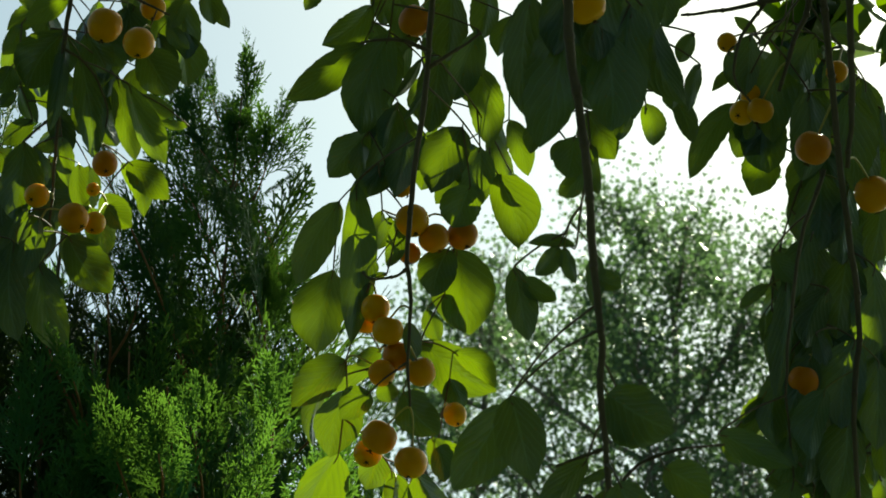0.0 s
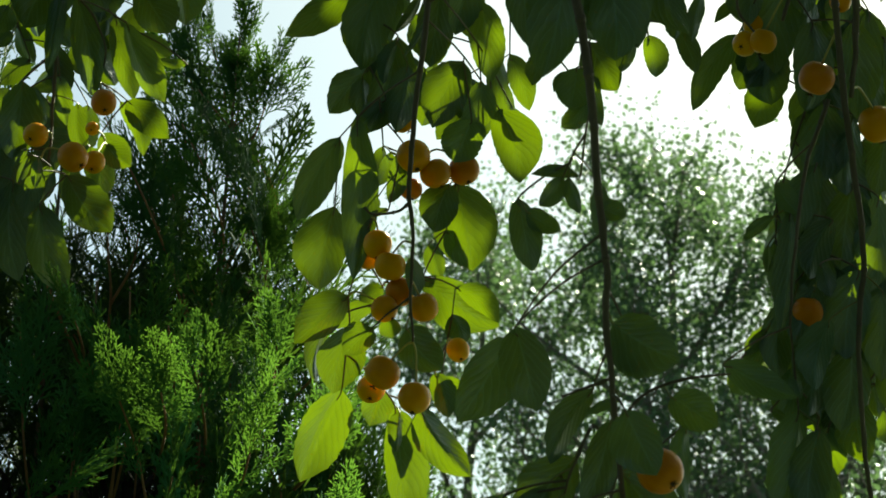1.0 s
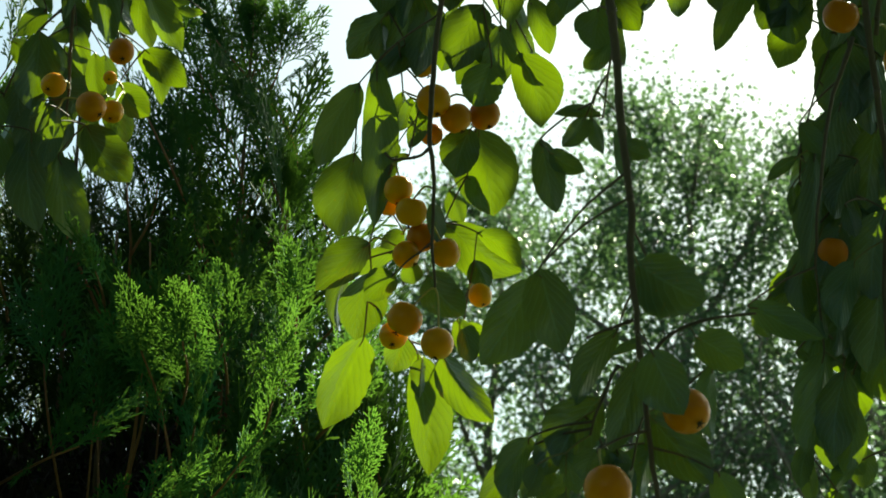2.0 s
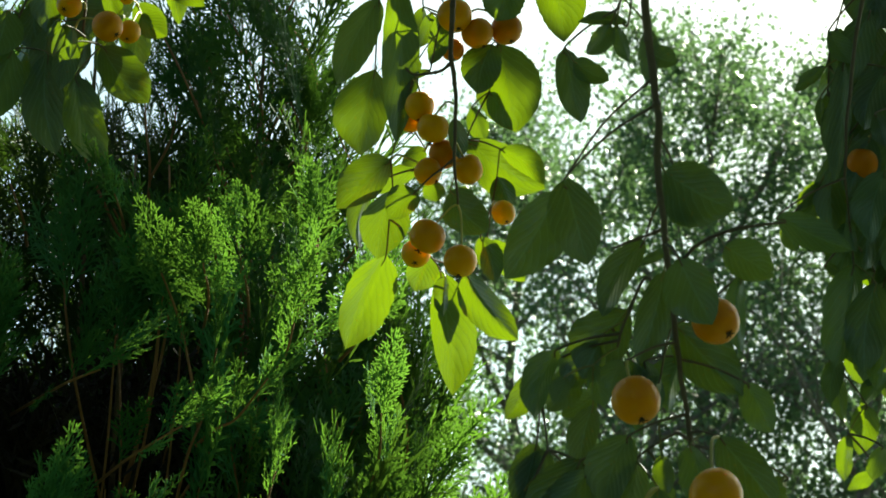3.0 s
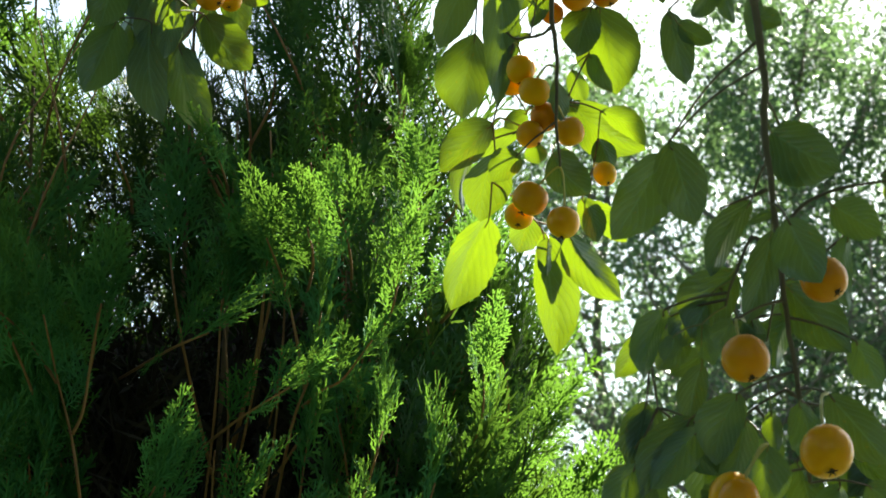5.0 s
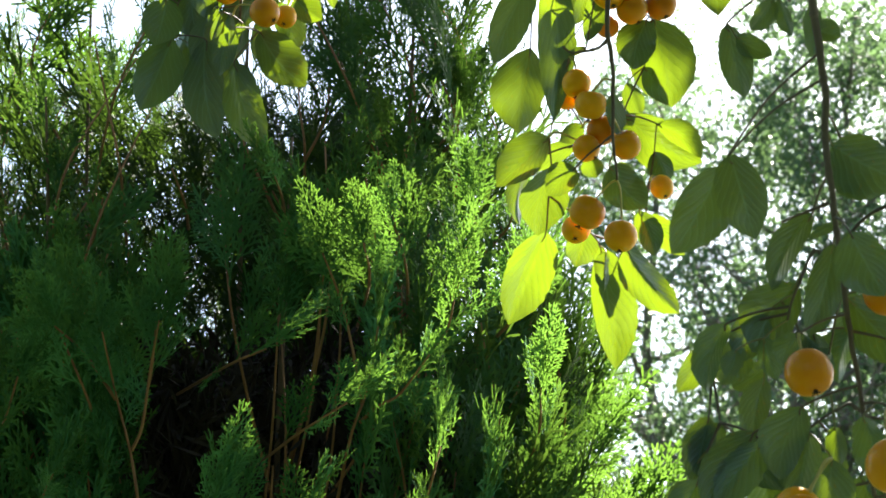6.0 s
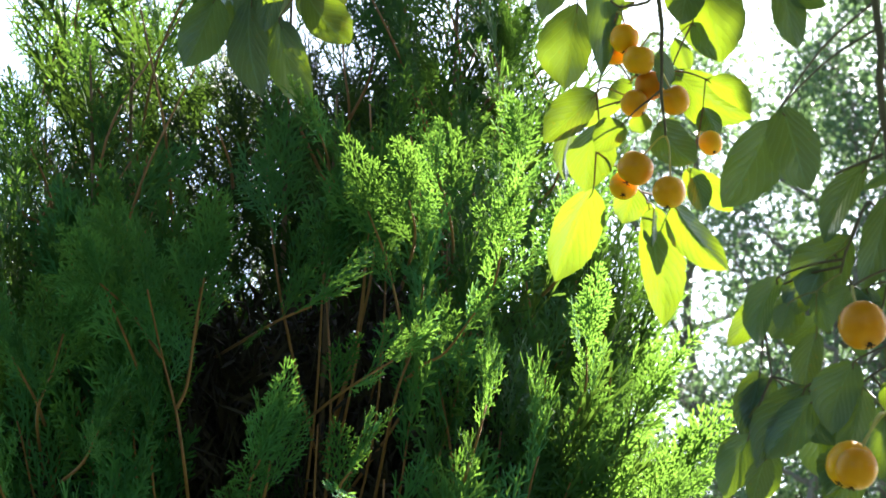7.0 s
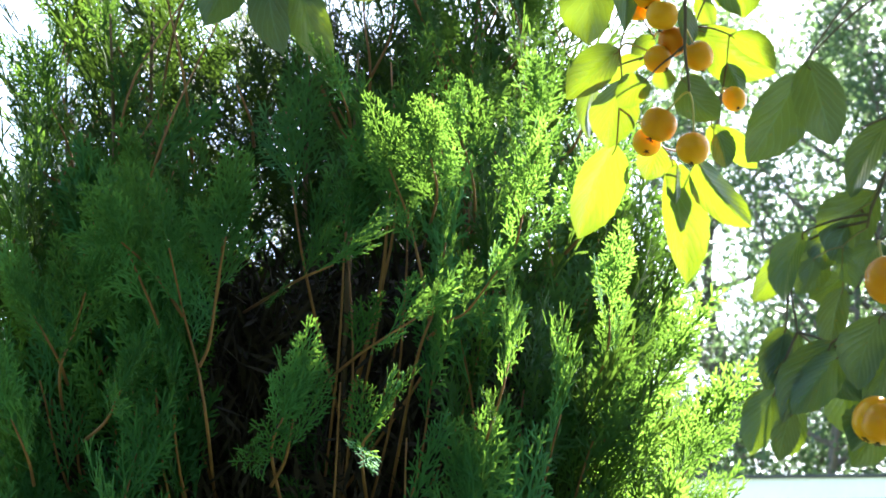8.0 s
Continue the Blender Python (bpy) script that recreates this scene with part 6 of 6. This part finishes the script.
leaf(left, (-0.383, 1.653, 2.414), (-0.368, 1.661, 2.359), 0.031, -4, 22, -0.02)
leaf(left, (-0.387, 1.643, 2.388), (-0.380, 1.651, 2.337), 0.032, -26, 23, 0.03)
leaf(left, (-0.390, 1.642, 2.439), (-0.353, 1.648, 2.403), 0.025, 1, 13, 0.04)
leaf(left, (-0.374, 1.645, 2.446), (-0.364, 1.652, 2.385), 0.029, -10, 34, 0.08)
leaf(left, (-0.385, 1.661, 2.372), (-0.414, 1.671, 2.314), 0.041, -25, 35, -0.01)
leaf(left, (-0.364, 1.623, 2.345), (-0.336, 1.633, 2.288), 0.041, -12, 29, 0)
leaf(left, (-0.376, 1.627, 2.353), (-0.346, 1.634, 2.319), 0.028, 0, 33, 0.11)
leaf(left, (-0.275, 1.638, 2.595), (-0.274, 1.645, 2.538), 0.027, 35, 28, 0.08)
leaf(left, (-0.234, 1.657, 2.616), (-0.223, 1.665, 2.550), 0.031, 11, 20, -0.01)
leaf(left, (-0.233, 1.661, 2.582), (-0.221, 1.670, 2.524), 0.036, -8, 30, 0.02)
leaf(left, (-0.271, 1.668, 2.543), (-0.276, 1.675, 2.486), 0.030, -5, 16, 0.02)
leaf(left, (-0.245, 1.659, 2.629), (-0.242, 1.669, 2.562), 0.041, 13, 19, 0.07)
leaf(left, (-0.293, 1.652, 2.625), (-0.265, 1.658, 2.589), 0.025, 1, 33, 0.06)
leaf(left, (-0.280, 1.635, 2.596), (-0.274, 1.643, 2.535), 0.031, -11, 17, 0.1)
leaf(left, (-0.251, 1.654, 2.574), (-0.248, 1.660, 2.527), 0.026, -29, 34, 0.09)
leaf(left, (-0.339, 1.640, 2.424), (-0.359, 1.646, 2.390), 0.025, -19, 12, 0.05)
leaf(left, (-0.311, 1.642, 2.394), (-0.339, 1.649, 2.357), 0.029, 35, 29, 0.08)
leaf(left, (-0.330, 1.623, 2.360), (-0.343, 1.628, 2.325), 0.020, 22, 12, 0.08)
leaf(left, (-0.316, 1.650, 2.370), (-0.317, 1.655, 2.328), 0.022, 1, 27, 0.08)
leaf(left, (-0.306, 1.659, 2.432), (-0.305, 1.666, 2.384), 0.030, 17, 12, 0.04)
leaf(left, (-0.298, 1.643, 2.381), (-0.288, 1.651, 2.331), 0.031, -22, 14, 0.09)
leaf(left, (-0.344, 1.656, 2.440), (-0.340, 1.664, 2.392), 0.030, -19, 25, 0.08)
leaf(left, (-0.325, 1.652, 2.382), (-0.355, 1.659, 2.341), 0.028, 37, 17, 0.11)
apple(left, (-0.284, 1.550, 2.521), 0.0159)
apple(left, (-0.250, 1.540, 2.498), 0.0144)
apple(left, (-0.245, 1.570, 2.553), 0.0120)
apple(left, (-0.274, 1.560, 2.386), 0.0114)
apple(left, (-0.284, 1.570, 2.365), 0.0060)
apple(left, (-0.295, 1.550, 2.328), 0.0132)
apple(left, (-0.282, 1.580, 2.337), 0.0102)
apple(left, (-0.333, 1.570, 2.358), 0.0110)



# places on the boughs kept sunlit by holes left in the added shading leaves
SUN_GAPS = [(0.258, 1.300, 2.275), (0.130, 1.160, 2.222), (0.165, 1.200, 2.252), (0.314, 1.300, 2.160), (0.241, 1.280, 2.063), (0.262, 1.290, 1.910), (0.033, 1.100, 1.884), (0.253, 1.290, 1.937), (0.274, 1.300, 2.106), (0.338, 1.310, 2.169), (0.275, 1.280, 2.013), (0.243, 1.270, 2.066), (0.226, 1.270, 2.037), (0.277, 1.290, 1.935), (0.267, 1.290, 1.876), (0.249, 1.260, 1.924), (0.245, 1.260, 1.957), (0.330, 1.260, 2.117), (0.336, 1.260, 2.185), (0.294, 1.260, 2.323), (0.331, 1.260, 2.339), (0.274, 1.260, 1.944), (0.259, 1.260, 1.886)]


# unseen crab apple crown added round and over the path, shading boughs, blocking sky
def upper_crown(groups, seed):
    rng = np.random.default_rng(seed)
    total = sum(g[2] for g in groups)
    way = np.clip(rng.normal(0, 0.58, (total, 3)), -1.3, 1.3) * rng.uniform(0.8, 1.0, (total, 3))
    centre = np.repeat([g[0] for g in groups], [g[2] for g in groups], 0) + way * np.repeat([g[1] for g in groups], [g[2] for g in groups], 0)
    for gap in (Vector(g) for g in SUN_GAPS):
        off = centre - np.array(gap)
        line = np.array(toward_sun)
        centre = centre[np.linalg.norm(off - np.outer(off @ line, line), axis=1) > 0.024]
    n = len(centre)
    size = rng.uniform(0.028, 0.042, (n, 1))
    axis = rng.normal(0, 0.6, (n, 3)) + (0, 0, -0.8)
    axis /= np.linalg.norm(axis, axis=1, keepdims=True)
    side = np.cross(axis, rng.normal(0, 1, (n, 3)))
    side /= np.linalg.norm(side, axis=1, keepdims=True)
    flat = np.cross(axis, side)
    ring = [(-1.0, 0, 0), (-0.5, 0.6, 0.16), (0.3, 0.55, 0.10), (1.1, 0, -0.16), (0.3, -0.55, 0.10), (-0.5, -0.6, 0.16)]
    verts = np.stack([centre + size * (a * axis + b * side + c * flat) for a, b, c in ring], 1).reshape(-1, 3)
    start = 6 * np.arange(n)[:, None]
    tris = np.concatenate([start + t for t in ((0, 1, 2), (0, 2, 3), (0, 3, 4), (0, 4, 5))])
    tagged(soup("upper_crown", verts, tris, SHADE_LEAF, crab), kind="stuff")


upper_crown((
    # first nine groups shade chosen boughs and the conifer; the rest block sky
    ((0.72, 2.10, 3.02), (0.15, 0.14, 0.36), 900),
    ((0.38, 2.02, 3.18), (0.13, 0.13, 0.12), 300),
    ((0.06, 2.20, 3.17), (0.16, 0.10, 0.08), 80),
    ((0.36, 2.91, 3.60), (0.07, 0.10, 0.14), 16),
    ((0.90, 4.27, 4.73), (0.19, 0.15, 0.32), 520),
    ((1.10, 4.27, 4.42), (0.08, 0.15, 0.12), 130),
    ((1.10, 4.27, 4.54), (0.06, 0.10, 0.06), 50),
    ((0.50, 2.14, 2.90), (0.05, 0.04, 0.06), 34),
    ((0.62, 2.75, 3.55), (0.10, 0.10, 0.18), 52),
    ((0.15, 1.00, 2.97), (0.95, 0.45, 0.18), 4200),
    ((-1.20, 1.10, 2.10), (0.20, 0.55, 0.85), 2600),
    ((1.35, 1.10, 2.20), (0.22, 0.45, 0.75), 1800),
    ((0.10, 0.00, 2.82), (1.20, 0.75, 0.26), 4200),
    ((-0.10, -1.15, 1.80), (1.20, 0.28, 1.00), 4600),
    ((-1.25, -0.10, 1.80), (0.25, 0.90, 0.95), 4000),
    ((1.15, -0.30, 1.80), (0.25, 0.80, 0.95), 3200),
), 3)
